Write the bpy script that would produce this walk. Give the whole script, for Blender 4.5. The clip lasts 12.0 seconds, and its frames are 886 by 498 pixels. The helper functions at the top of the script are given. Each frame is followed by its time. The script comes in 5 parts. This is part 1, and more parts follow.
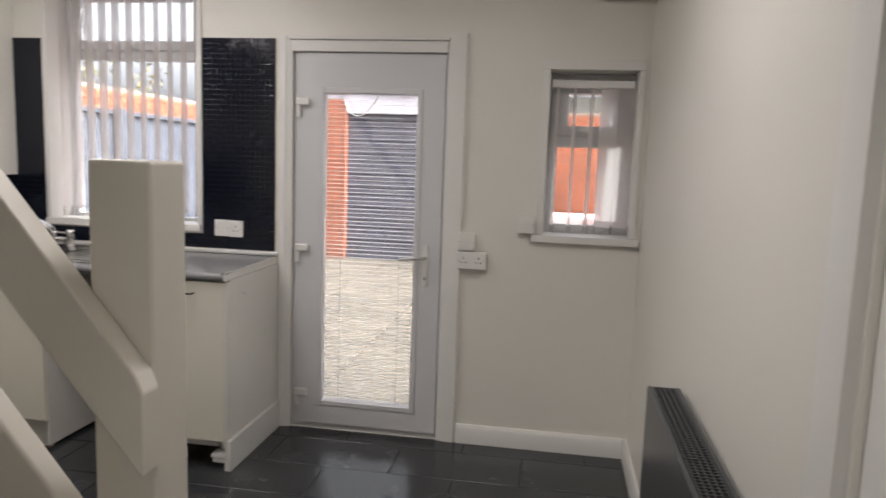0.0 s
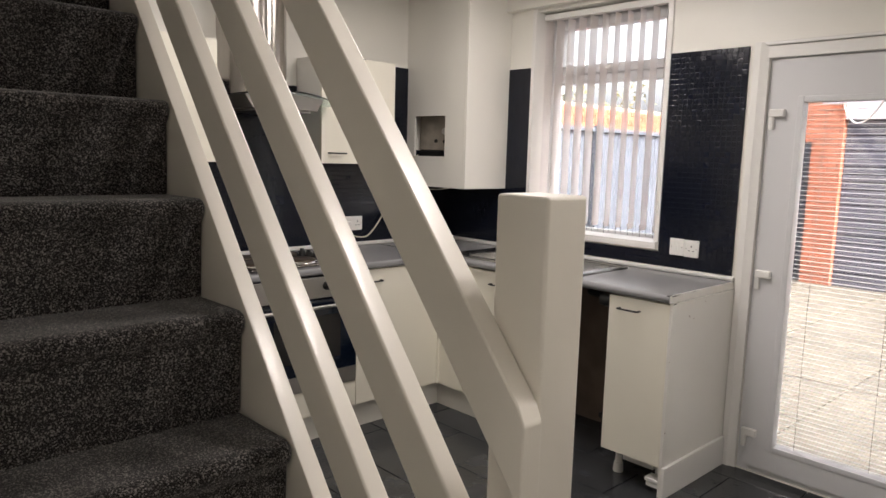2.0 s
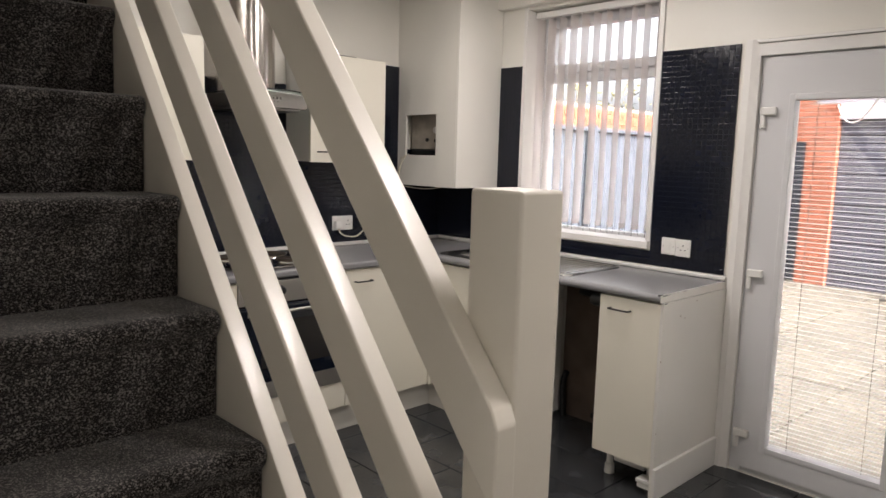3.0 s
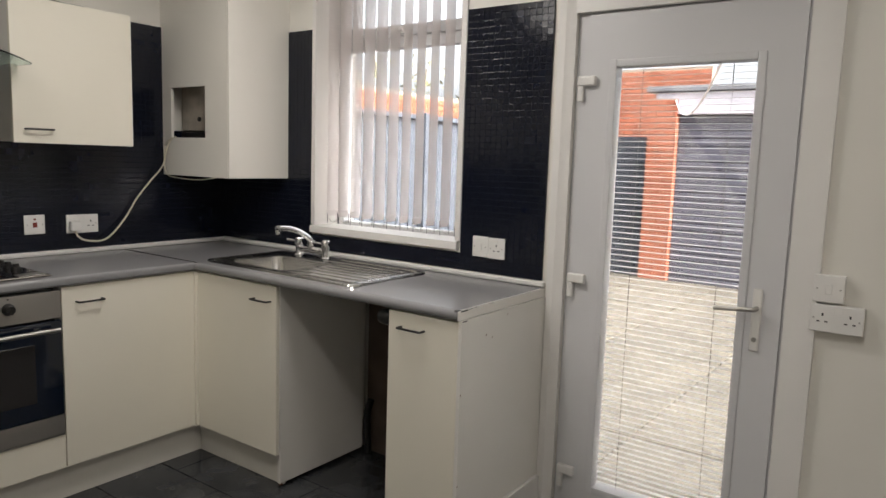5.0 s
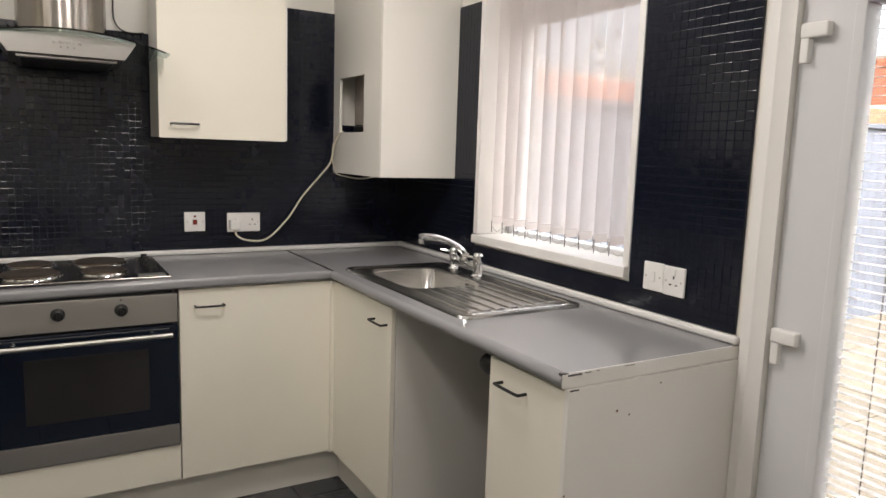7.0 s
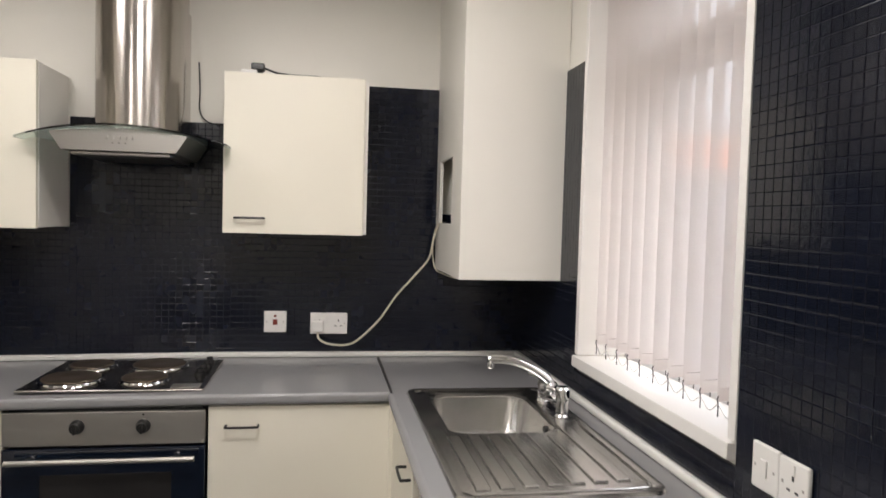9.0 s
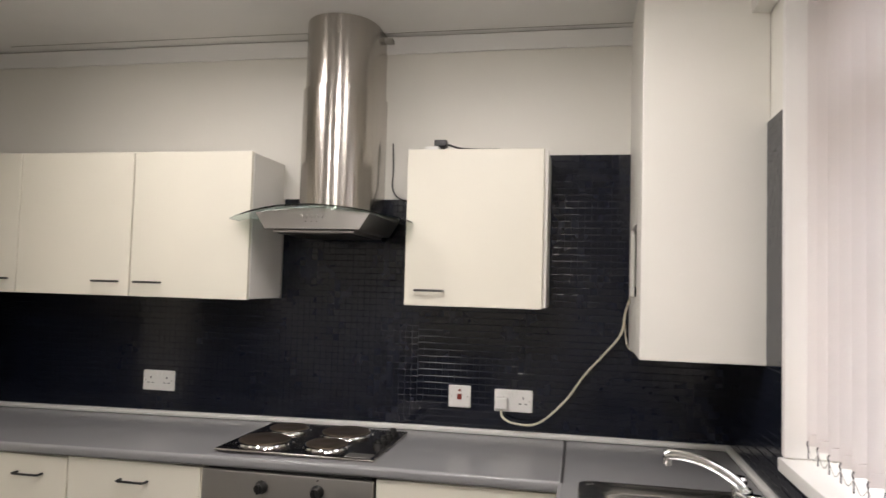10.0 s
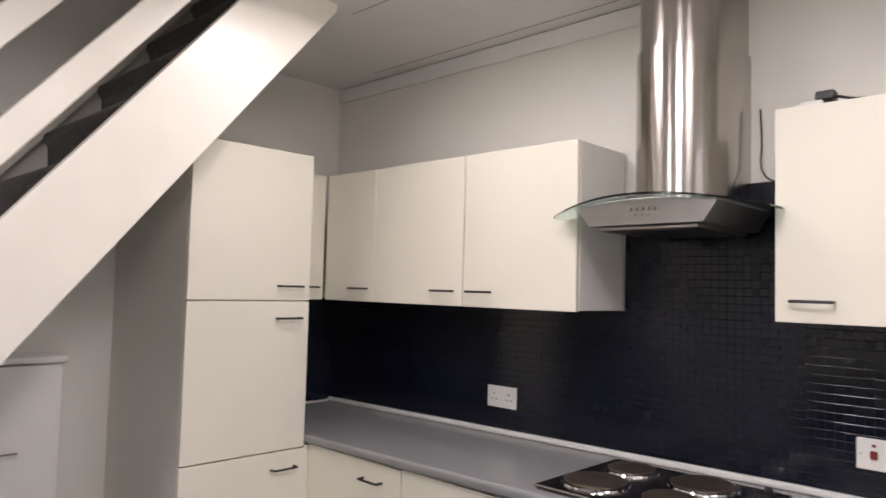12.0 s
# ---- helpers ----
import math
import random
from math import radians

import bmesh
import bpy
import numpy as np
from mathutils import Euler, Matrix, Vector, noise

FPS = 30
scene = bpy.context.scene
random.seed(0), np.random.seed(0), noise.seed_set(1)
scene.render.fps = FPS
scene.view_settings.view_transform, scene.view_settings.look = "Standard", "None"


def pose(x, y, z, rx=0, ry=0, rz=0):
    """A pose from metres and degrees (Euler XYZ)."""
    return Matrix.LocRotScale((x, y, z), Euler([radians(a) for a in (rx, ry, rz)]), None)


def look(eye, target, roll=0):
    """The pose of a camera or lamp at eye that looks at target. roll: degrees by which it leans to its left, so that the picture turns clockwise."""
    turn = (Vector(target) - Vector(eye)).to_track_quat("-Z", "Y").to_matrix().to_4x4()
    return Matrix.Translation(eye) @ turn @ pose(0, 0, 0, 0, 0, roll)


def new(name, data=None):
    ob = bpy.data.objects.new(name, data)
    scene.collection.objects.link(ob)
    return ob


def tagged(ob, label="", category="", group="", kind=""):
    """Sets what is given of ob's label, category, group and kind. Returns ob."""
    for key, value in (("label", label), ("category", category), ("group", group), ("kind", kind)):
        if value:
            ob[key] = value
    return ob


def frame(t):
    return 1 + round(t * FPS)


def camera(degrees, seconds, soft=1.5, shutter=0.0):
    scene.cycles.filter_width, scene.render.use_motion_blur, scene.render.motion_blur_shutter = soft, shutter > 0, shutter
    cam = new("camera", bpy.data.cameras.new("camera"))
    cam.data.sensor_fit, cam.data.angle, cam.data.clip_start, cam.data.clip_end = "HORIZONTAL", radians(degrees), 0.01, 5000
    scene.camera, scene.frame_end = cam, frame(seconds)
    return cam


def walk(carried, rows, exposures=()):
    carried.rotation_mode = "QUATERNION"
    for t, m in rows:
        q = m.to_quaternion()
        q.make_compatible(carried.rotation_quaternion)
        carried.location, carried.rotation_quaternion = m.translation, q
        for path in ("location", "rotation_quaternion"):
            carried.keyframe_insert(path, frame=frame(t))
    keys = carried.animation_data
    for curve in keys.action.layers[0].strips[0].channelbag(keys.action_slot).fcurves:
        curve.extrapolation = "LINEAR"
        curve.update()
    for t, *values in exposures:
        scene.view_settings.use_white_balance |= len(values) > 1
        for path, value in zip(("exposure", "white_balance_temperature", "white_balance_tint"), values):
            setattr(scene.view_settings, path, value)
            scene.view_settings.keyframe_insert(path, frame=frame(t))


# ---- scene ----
cam = camera(64.6, 12.0, shutter=0.2)
PATH = [
    (0, (3.442, -3.429, 1.434), (3.133, -1.469, 1.182), 2.0),
    (0.5, (3.444, -3.353, 1.462), (2.621, -1.55, 1.198), 2.0),
    (1, (3.46, -3.323, 1.461), (2.234, -1.765, 1.198), 1.7),
    (1.5, (3.477, -3.305, 1.465), (2.075, -1.903, 1.2), 1.6),
    (2, (3.489, -3.304, 1.469), (2.046, -1.944, 1.205), 1.6),
    (2.5, (3.493, -3.301, 1.468), (2.05, -1.941, 1.207), 1.6),
    (3, (3.49, -3.258, 1.46), (2.053, -1.891, 1.198), 1.6),
    (3.5, (3.444, -3.094, 1.455), (2.215, -1.54, 1.186), 1.6),
    (3.7, (3.423, -3.018, 1.439), (2.305, -1.38, 1.181), 1.8),
    (5.3, (3.285, -2.338, 1.395), (2.088, -0.755, 1.148), 1.9),
    (5.5, (3.281, -2.265, 1.398), (1.971, -0.774, 1.148), 1.8),
    (6, (3.278, -2.043, 1.401), (1.759, -0.766, 1.149), 1.7),
    (6.5, (3.274, -1.825, 1.395), (1.61, -0.745, 1.141), 1.7),
    (6.7, (3.247, -1.738, 1.388), (1.566, -0.688, 1.127), 1.8),
    (8.5, (2.99, -0.984, 1.463), (1.069, -0.474, 1.246), 1.5),
    (9, (2.877, -0.821, 1.483), (0.907, -0.488, 1.396), 1.6),
    (9.5, (2.804, -0.615, 1.505), (0.805, -0.635, 1.541), 1.4),
    (10, (2.766, -0.546, 1.488), (0.807, -0.936, 1.59), 1.6),
    (10.5, (2.62, -0.521, 1.499), (0.714, -1.116, 1.61), 1.5),
    (11, (2.508, -0.541, 1.51), (0.637, -1.239, 1.623), 1.6),
    (11.5, (2.314, -0.484, 1.496), (0.653, -1.592, 1.602), 1.4),
    (12, (2.243, -0.512, 1.477), (0.811, -1.904, 1.588), 1.5),
]
walk(cam, [(t, look(eye, target, roll)) for t, eye, target, roll in PATH],
     [(0.0, 2.25, 6250, 10), (0.5, 2.2, 6250, 9), (1.0, 2.35, 6300, 9), (2.5, 2.6, 6450, 11), (3.7, 2.4, 6350, 10), (5.5, 2.28, 6400, 7), (6.5, 2.55, 6450, 9),
      (8.5, 2.85, 6300, 9), (9.5, 2.68, 6400, 9), (10.0, 2.85, 6350, 10), (10.5, 3.05, 6150, 13), (11.0, 3.05, 6100, 13), (12.0, 2.92, 6200, 15)])

# ---- light ----
world = bpy.data.worlds.new("sky")
scene.world = world
world.use_nodes = True
wn = world.node_tree.nodes
sky = wn.new("ShaderNodeTexSky")
sky.sky_type, sky.sun_disc = "NISHITA", False
sky.sun_elevation, sky.sun_rotation = radians(48), radians(102)
sky.air_density, sky.dust_density, sky.ozone_density = 0.35, 10.0, 0.2
haze = wn.new("ShaderNodeHueSaturation")
haze.inputs["Saturation"].default_value, haze.inputs["Value"].default_value = 0.22, 1.85
world.node_tree.links.new(sky.outputs[0], haze.inputs["Color"])
world.node_tree.links.new(haze.outputs[0], wn["Background"].inputs[0])
wn["Background"].inputs[1].default_value = 0.15


def lamp(name, kind, energy, m, color=(1, 1, 1), size=1.0, size_y=None):
    data = bpy.data.lights.new(name, kind)
    data.energy, data.color = energy, color
    if kind == "SUN":
        data.angle = radians(size)
    elif kind == "AREA":
        data.size = size
        if size_y:
            data.shape, data.size_y = "RECTANGLE", size_y
    ob = new(name, data)
    ob.matrix_world = m
    return ob


lamp("sun", "SUN", 0.3, look((9, 1, 10.2), (0, 3, 0)), (1.0, 0.9, 0.76), 12.0)
# kitchen ceiling lights, all unseen: two inferred from glints, last two added as fill
SPOTS = ((0.95, -2.05, 0.30), (1.15, -0.72, 0.20), (1.60, -1.08, 0.80), (3.05, -1.85, 0.78))
for sx, sy, power in SPOTS:
    bulb = lamp("ceiling_bulb_and_fill", "POINT", 0.40 * power, Matrix.Translation((sx, sy, 2.41)), (1.0, 0.915, 0.87), 0.0)
    bulb.data.shadow_soft_size = 0.05
    # area lamp added to throw more light down; no reflector stands there
    lamp("ceiling_down_fill", "AREA", 3.2 * power, look((sx, sy, 2.43), (sx, sy, 0)), (1.0, 0.915, 0.87), 0.32)
# fill lamp added in the unseen front room to brighten the stairs
lamp("hall_fill_light", "AREA", 3.0, look((3.0, -4.6, 2.40), (3.0, -4.6, 0)), (1.0, 0.915, 0.86), 0.4)


# ---- materials ----
def mat(name, color, rough=0.5, metal=0.0, vary=0.06, scale=3.0, bump=0.0, bump_scale=200.0, coat=0.0, spec=None, dirt=None, rvar=0.2):
    """Base colour with broad and fine variation, roughness variation and fine relief."""
    m = bpy.data.materials.new(name)
    m.use_nodes = True
    nt = m.node_tree
    n, l = nt.nodes, nt.links
    b = n["Principled BSDF"]
    tc = n.new("ShaderNodeNewGeometry")
    big, fine = n.new("ShaderNodeTexNoise"), n.new("ShaderNodeTexNoise")
    big.inputs["Scale"].default_value, big.inputs["Detail"].default_value = scale, 4
    fine.inputs["Scale"].default_value, fine.inputs["Detail"].default_value = bump_scale, 3
    l.new(tc.outputs["Position"], big.inputs["Vector"])
    l.new(tc.outputs["Position"], fine.inputs["Vector"])
    ramp = n.new("ShaderNodeValToRGB")
    lo = dirt if dirt else tuple(c * (1 - vary) for c in color)
    hi = tuple(min(1, c * (1 + vary)) for c in color)
    ramp.color_ramp.elements[0].position, ramp.color_ramp.elements[1].position = 0.3, 0.7
    ramp.color_ramp.elements[0].color, ramp.color_ramp.elements[1].color = (*lo, 1), (*hi, 1)
    l.new(big.outputs["Fac"], ramp.inputs["Fac"])
    l.new(ramp.outputs["Color"], b.inputs["Base Color"])
    mr = n.new("ShaderNodeMapRange")
    mr.inputs["To Min"].default_value, mr.inputs["To Max"].default_value = max(0.02, rough * (1 - rvar)), min(1, rough * (1 + rvar))
    l.new(big.outputs["Fac"], mr.inputs["Value"])
    l.new(mr.outputs["Result"], b.inputs["Roughness"])
    b.inputs["Metallic"].default_value = metal
    b.inputs["Coat Weight"].default_value = coat
    if spec is not None:
        b.inputs["Specular IOR Level"].default_value = spec
    if bump:
        bp = n.new("ShaderNodeBump")
        bp.inputs["Strength"].default_value, bp.inputs["Distance"].default_value = bump, 0.002
        l.new(fine.outputs["Fac"], bp.inputs["Height"])
        l.new(bp.outputs["Normal"], b.inputs["Normal"])
    return m


def brushed(m, amount=0.9):
    """Draw the gloss out upright, as on steel brushed round an upright tube."""
    nt = m.node_tree
    tan = nt.nodes.new("ShaderNodeTangent")
    tan.direction_type, tan.axis = "RADIAL", "Z"
    b = nt.nodes["Principled BSDF"]
    b.inputs["Anisotropic"].default_value, b.inputs["Anisotropic Rotation"].default_value = amount, 0.25
    nt.links.new(tan.outputs[0], b.inputs["Tangent"])
    return m


def vary_by_object(m, amount=0.25, island=False):
    """Scale the base colour piece by piece."""
    nt = m.node_tree
    b = nt.nodes["Principled BSDF"]
    src = b.inputs["Base Color"].links[0].from_socket
    hsv = nt.nodes.new("ShaderNodeHueSaturation")
    rnd = nt.nodes.new("ShaderNodeNewGeometry") if island else nt.nodes.new("ShaderNodeObjectInfo")
    mr = nt.nodes.new("ShaderNodeMapRange")
    mr.inputs["To Min"].default_value, mr.inputs["To Max"].default_value = 1 - amount, 1 + amount
    nt.links.new(rnd.outputs["Random Per Island" if island else "Random"], mr.inputs["Value"])
    nt.links.new(mr.outputs["Result"], hsv.inputs["Value"])
    nt.links.new(src, hsv.inputs["Color"])
    nt.links.new(hsv.outputs["Color"], b.inputs["Base Color"])
    return m


def stretch(m, sx, sy, sz):
    """Stretch the fine relief, for brushed metal and wood."""
    nt = m.node_tree
    for nd in list(nt.nodes):
        if nd.type == "TEX_NOISE":
            src = nd.inputs["Vector"].links[0].from_socket
            vm = nt.nodes.new("ShaderNodeVectorMath")
            vm.operation = "MULTIPLY"
            vm.inputs[1].default_value = (sx, sy, sz)
            nt.links.new(src, vm.inputs[0])
            nt.links.new(vm.outputs[0], nd.inputs["Vector"])
    return m


M_WALL = mat("wall_paint", (0.78, 0.76, 0.70), 0.42, vary=0.02, scale=1.6, bump=0.05, bump_scale=60)
M_CEIL = mat("ceiling_paint", (0.80, 0.79, 0.765), 0.5, vary=0.025, scale=2.0, bump=0.15, bump_scale=45)
M_TRIM = mat("trim_gloss", (0.78, 0.765, 0.735), 0.3, vary=0.02, scale=2, bump=0.02, bump_scale=40)
M_RAIL = mat("stair_gloss", (0.80, 0.76, 0.68), 0.34, vary=0.03, scale=5, bump=0.12, bump_scale=35, coat=0.12)
M_DOORFRONT = mat("cream_laminate", (0.815, 0.78, 0.67), 0.4, vary=0.015, scale=3, bump=0.03, bump_scale=90)
M_CARCASS = mat("white_melamine", (0.78, 0.76, 0.71), 0.35, vary=0.02, scale=3)
M_PLINTH = mat("plinth_white", (0.74, 0.72, 0.66), 0.4, vary=0.04, scale=5)
M_WORKTOP = mat("worktop_grey", (0.255, 0.255, 0.262), 0.23, vary=0.02, scale=1.2, rvar=0.02)
M_JOINT = mat("worktop_joint", (0.05, 0.05, 0.05), 0.5)
M_STEEL = brushed(stretch(mat("brushed_steel", (0.50, 0.47, 0.435), 0.2, 1.0, vary=0.05, scale=6, bump=0.02, bump_scale=90), 6, 6, 0.04))
M_STEELH = stretch(mat("brushed_steel_flat", (0.47, 0.455, 0.43), 0.46, 1.0, vary=0.015, scale=4, bump=0.03, bump_scale=90), 6, 0.4, 6)
M_SINK = mat("sink_steel", (0.64, 0.63, 0.61), 0.24, 1.0, vary=0.05, scale=5)
M_HOODBODY = stretch(mat("hood_body_steel", (0.40, 0.385, 0.365), 0.34, 1.0, vary=0.03, scale=4, bump=0.03, bump_scale=90), 6, 0.4, 6)
M_CLIP = mat("grey_clip", (0.05, 0.05, 0.055), 0.4, vary=0.1)
# ladder cords: the shade of being backlit is put into this grey
M_LADDER = mat("backlit_ladder_cord", (0.22, 0.21, 0.20), 0.8, vary=0.05)
M_SANDJOINT = mat("dark_paving_joint", (0.022, 0.020, 0.017), 0.95, vary=0.3, scale=12)
M_CHROME = mat("chrome", (0.75, 0.75, 0.75), 0.06, 1.0, vary=0.02)
M_HOB = mat("hob_enamel", (0.40, 0.375, 0.35), 0.18, 1.0, vary=0.1, scale=8)
M_PLATE = mat("hotplate_iron", (0.17, 0.135, 0.105), 0.34, 0.8, vary=0.2, scale=20, bump=0.1)
M_BLACK = mat("black_plastic", (0.012, 0.012, 0.012), 0.35, vary=0.1)
M_OVENGLASS = mat("oven_glass", (0.004, 0.0075, 0.017), 0.07, vary=0.1, coat=0.5)
M_PLASTIC = mat("white_plastic", (0.78, 0.77, 0.74), 0.3, vary=0.01)
M_UPVC = mat("white_upvc", (0.66, 0.66, 0.67), 0.3, vary=0.01, scale=2)
M_CABLE = mat("white_cable", (0.62, 0.58, 0.46), 0.4, vary=0.05)
M_RED = mat("red_neon", (0.18, 0.022, 0.012), 0.3)
M_MOSAIC = mat("mosaic_glaze", (0.0060, 0.0080, 0.0160), 0.15, vary=0.2, scale=5, bump=0.12, bump_scale=90, spec=0.4)
vary_by_object(M_MOSAIC, 0.12, island=True)
M_GROUT = mat("dark_grout", (0.0056, 0.0074, 0.0150), 0.2, vary=0.2, scale=9, spec=0.3)
M_FLOORTILE = vary_by_object(mat("slate_tile", (0.035, 0.037, 0.040), 0.24, vary=0.3, scale=7, bump=0.14, bump_scale=60), 0.18)
M_FLOORGROUT = mat("floor_grout", (0.085, 0.083, 0.080), 0.8, vary=0.2, scale=20)
M_CARDWOOD = mat("bare_wood", (0.20, 0.11, 0.06), 0.7, vary=0.3, scale=8)
M_SEALANT = mat("white_sealant", (0.72, 0.71, 0.68), 0.35, vary=0.05, scale=14)
M_RADIATOR = mat("anthracite_enamel", (0.045, 0.046, 0.050), 0.3, vary=0.1, scale=6)
M_BRICK = vary_by_object(mat("orange_brick", (0.20, 0.058, 0.026), 0.85, vary=0.2, scale=8, bump=0.5, bump_scale=60), 0.2, island=True)
M_MORTAR = mat("mortar", (0.22, 0.17, 0.13), 0.9, vary=0.15, scale=9)
M_SHUTTER = mat("dark_shutter", (0.045, 0.042, 0.055), 0.5, vary=0.15, scale=3)
M_LINTEL = mat("painted_lintel", (0.30, 0.28, 0.31), 0.7, vary=0.1, scale=3)
M_FENCE = mat("grey_fence_paint", (0.042, 0.046, 0.058), 0.7, vary=0.12, scale=5)
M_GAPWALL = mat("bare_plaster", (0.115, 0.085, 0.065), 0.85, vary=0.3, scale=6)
M_SLAB = vary_by_object(mat("paving_slab", (0.060, 0.048, 0.033), 0.9, vary=0.22, scale=3.5, bump=0.12, bump_scale=30), 0.12)
M_GROUND = mat("ground", (0.20, 0.19, 0.16), 0.9, vary=0.2, scale=2)
M_RENDER = mat("outer_render", (0.62, 0.60, 0.57), 0.8, vary=0.1, scale=2)
M_STORE = mat("red_storage_box", (0.40, 0.05, 0.06), 0.4, vary=0.1)
M_STORELID = mat("pale_pink_lid", (0.62, 0.40, 0.38), 0.45, vary=0.1)
M_TWIG = mat("grey_twig", (0.10, 0.08, 0.06), 0.9, vary=0.2, scale=20)
M_LEAF = vary_by_object(mat("pale_leaf", (0.12, 0.105, 0.04), 0.6, vary=0.3, scale=9), 0.4, island=True)
M_ROOF = mat("roof_slate", (0.10, 0.10, 0.11), 0.7, vary=0.2, scale=3)


def carpet_material():
    m = mat("charcoal_carpet", (0.016, 0.0140, 0.0132), 1.0, vary=0.5, scale=15, spec=0.1)
    nt = m.node_tree
    n, l = nt.nodes, nt.links
    b = n["Principled BSDF"]
    src = b.inputs["Base Color"].links[0].from_socket
    geo = n.new("ShaderNodeNewGeometry")
    v = n.new("ShaderNodeTexVoronoi")
    v.inputs["Scale"].default_value = 400
    l.new(geo.outputs["Position"], v.inputs["Vector"])
    bw = n.new("ShaderNodeSeparateColor")
    l.new(v.outputs["Color"], bw.inputs["Color"])
    r = n.new("ShaderNodeValToRGB")
    r.color_ramp.elements[0].position, r.color_ramp.elements[1].position = 0.66, 1.0
    r.color_ramp.elements[0].color, r.color_ramp.elements[1].color = (0, 0, 0, 1), (1, 1, 1, 1)
    l.new(bw.outputs[0], r.inputs["Fac"])
    mix = n.new("ShaderNodeMix")
    mix.data_type = "RGBA"
    l.new(r.outputs["Color"], mix.inputs["Factor"])
    l.new(src, mix.inputs["A"])
    mix.inputs["B"].default_value = (0.31, 0.285, 0.265, 1)
    l.new(mix.outputs["Result"], b.inputs["Base Color"])
    bp = n.new("ShaderNodeBump")
    bp.inputs["Strength"].default_value, bp.inputs["Distance"].default_value = 0.9, 0.006
    l.new(bw.outputs[1], bp.inputs["Height"])
    l.new(bp.outputs["Normal"], b.inputs["Normal"])
    b.inputs["Sheen Weight"].default_value = 0.3
    return m


M_CARPET = carpet_material()


def glass_material(name, tint=(1, 1, 1), rough=0.0):
    m = bpy.data.materials.new(name)
    m.use_nodes = True
    b = m.node_tree.nodes["Principled BSDF"]
    b.inputs["Base Color"].default_value = (*tint, 1)
    b.inputs["Transmission Weight"].default_value = 1.0
    b.inputs["Roughness"].default_value = rough
    b.inputs["IOR"].default_value = 1.45
    return m


M_GLASS = glass_material("window_glass")
M_HOODGLASS = glass_material("hood_glass", (0.72, 0.86, 0.83))


def vane_material():
    m = mat("blind_fabric", (0.80, 0.78, 0.77), 0.8, vary=0.03, scale=20, bump=0.2, bump_scale=400)
    nt = m.node_tree
    b = nt.nodes["Principled BSDF"]
    tr = nt.nodes.new("ShaderNodeBsdfTranslucent")
    tr.inputs["Color"].default_value = (0.93, 0.90, 0.89, 1)
    mx = nt.nodes.new("ShaderNodeMixShader")
    mx.inputs["Fac"].default_value = 0.85
    nt.links.new(b.outputs[0], mx.inputs[1])
    nt.links.new(tr.outputs[0], mx.inputs[2])
    sheer = nt.nodes.new("ShaderNodeBsdfTransparent")
    weave = nt.nodes.new("ShaderNodeMixShader")
    weave.inputs["Fac"].default_value = 0.16
    nt.links.new(mx.outputs[0], weave.inputs[1])
    nt.links.new(sheer.outputs[0], weave.inputs[2])
    nt.links.new(weave.outputs[0], nt.nodes["Material Output"].inputs["Surface"])
    return m


M_VANE = vane_material()


def glow_material(name, color, strength):
    m = bpy.data.materials.new(name)
    m.use_nodes = True
    b = m.node_tree.nodes["Principled BSDF"]
    b.inputs["Base Color"].default_value = (0.8, 0.8, 0.8, 1)
    b.inputs["Emission Color"].default_value = (*color, 1)
    b.inputs["Emission Strength"].default_value = strength
    return m


M_LAMP = glow_material("lamp_diffuser", (1.0, 0.93, 0.82), 6.0)


# ---- mesh helpers ----
def box(x0, x1, y0, y1, z0, z1, bevel=0.0, seg=2, bm=None):
    """A box between the given bounds, with rounded edges."""
    own = bm is None
    bm = bm or bmesh.new()
    vs = [bm.verts.new((x, y, z)) for x in (x0, x1) for y in (y0, y1) for z in (z0, z1)]
    fs = [(0, 1, 3, 2), (4, 6, 7, 5), (0, 4, 5, 1), (2, 3, 7, 6), (0, 2, 6, 4), (1, 5, 7, 3)]
    made = [bm.faces.new([vs[i] for i in f]) for f in fs]
    if bevel:
        es = list({e for f in made for e in f.edges})
        bmesh.ops.bevel(bm, geom=es, offset=bevel, segments=seg, affect="EDGES", profile=0.5)
    return bm


def prism(points, axis, a, b, bevel=0.0, seg=2):
    """A flat outline drawn out along an axis from a to b. The outline's two numbers are the other two axes in order."""
    bm = bmesh.new()

    def place(p, q):
        if axis == "x":
            return (q, p[0], p[1])
        if axis == "y":
            return (p[0], q, p[1])
        return (p[0], p[1], q)

    lo, hi = [bm.verts.new(place(p, a)) for p in points], [bm.verts.new(place(p, b)) for p in points]
    bm.faces.new(lo)
    bm.faces.new(hi[::-1])
    k = len(points)
    for i in range(k):
        bm.faces.new((lo[i], hi[i], hi[(i + 1) % k], lo[(i + 1) % k]))
    bmesh.ops.recalc_face_normals(bm, faces=bm.faces)
    if bevel:
        bmesh.ops.bevel(bm, geom=list(bm.edges), offset=bevel, segments=seg, affect="EDGES", profile=0.5)
    return bm


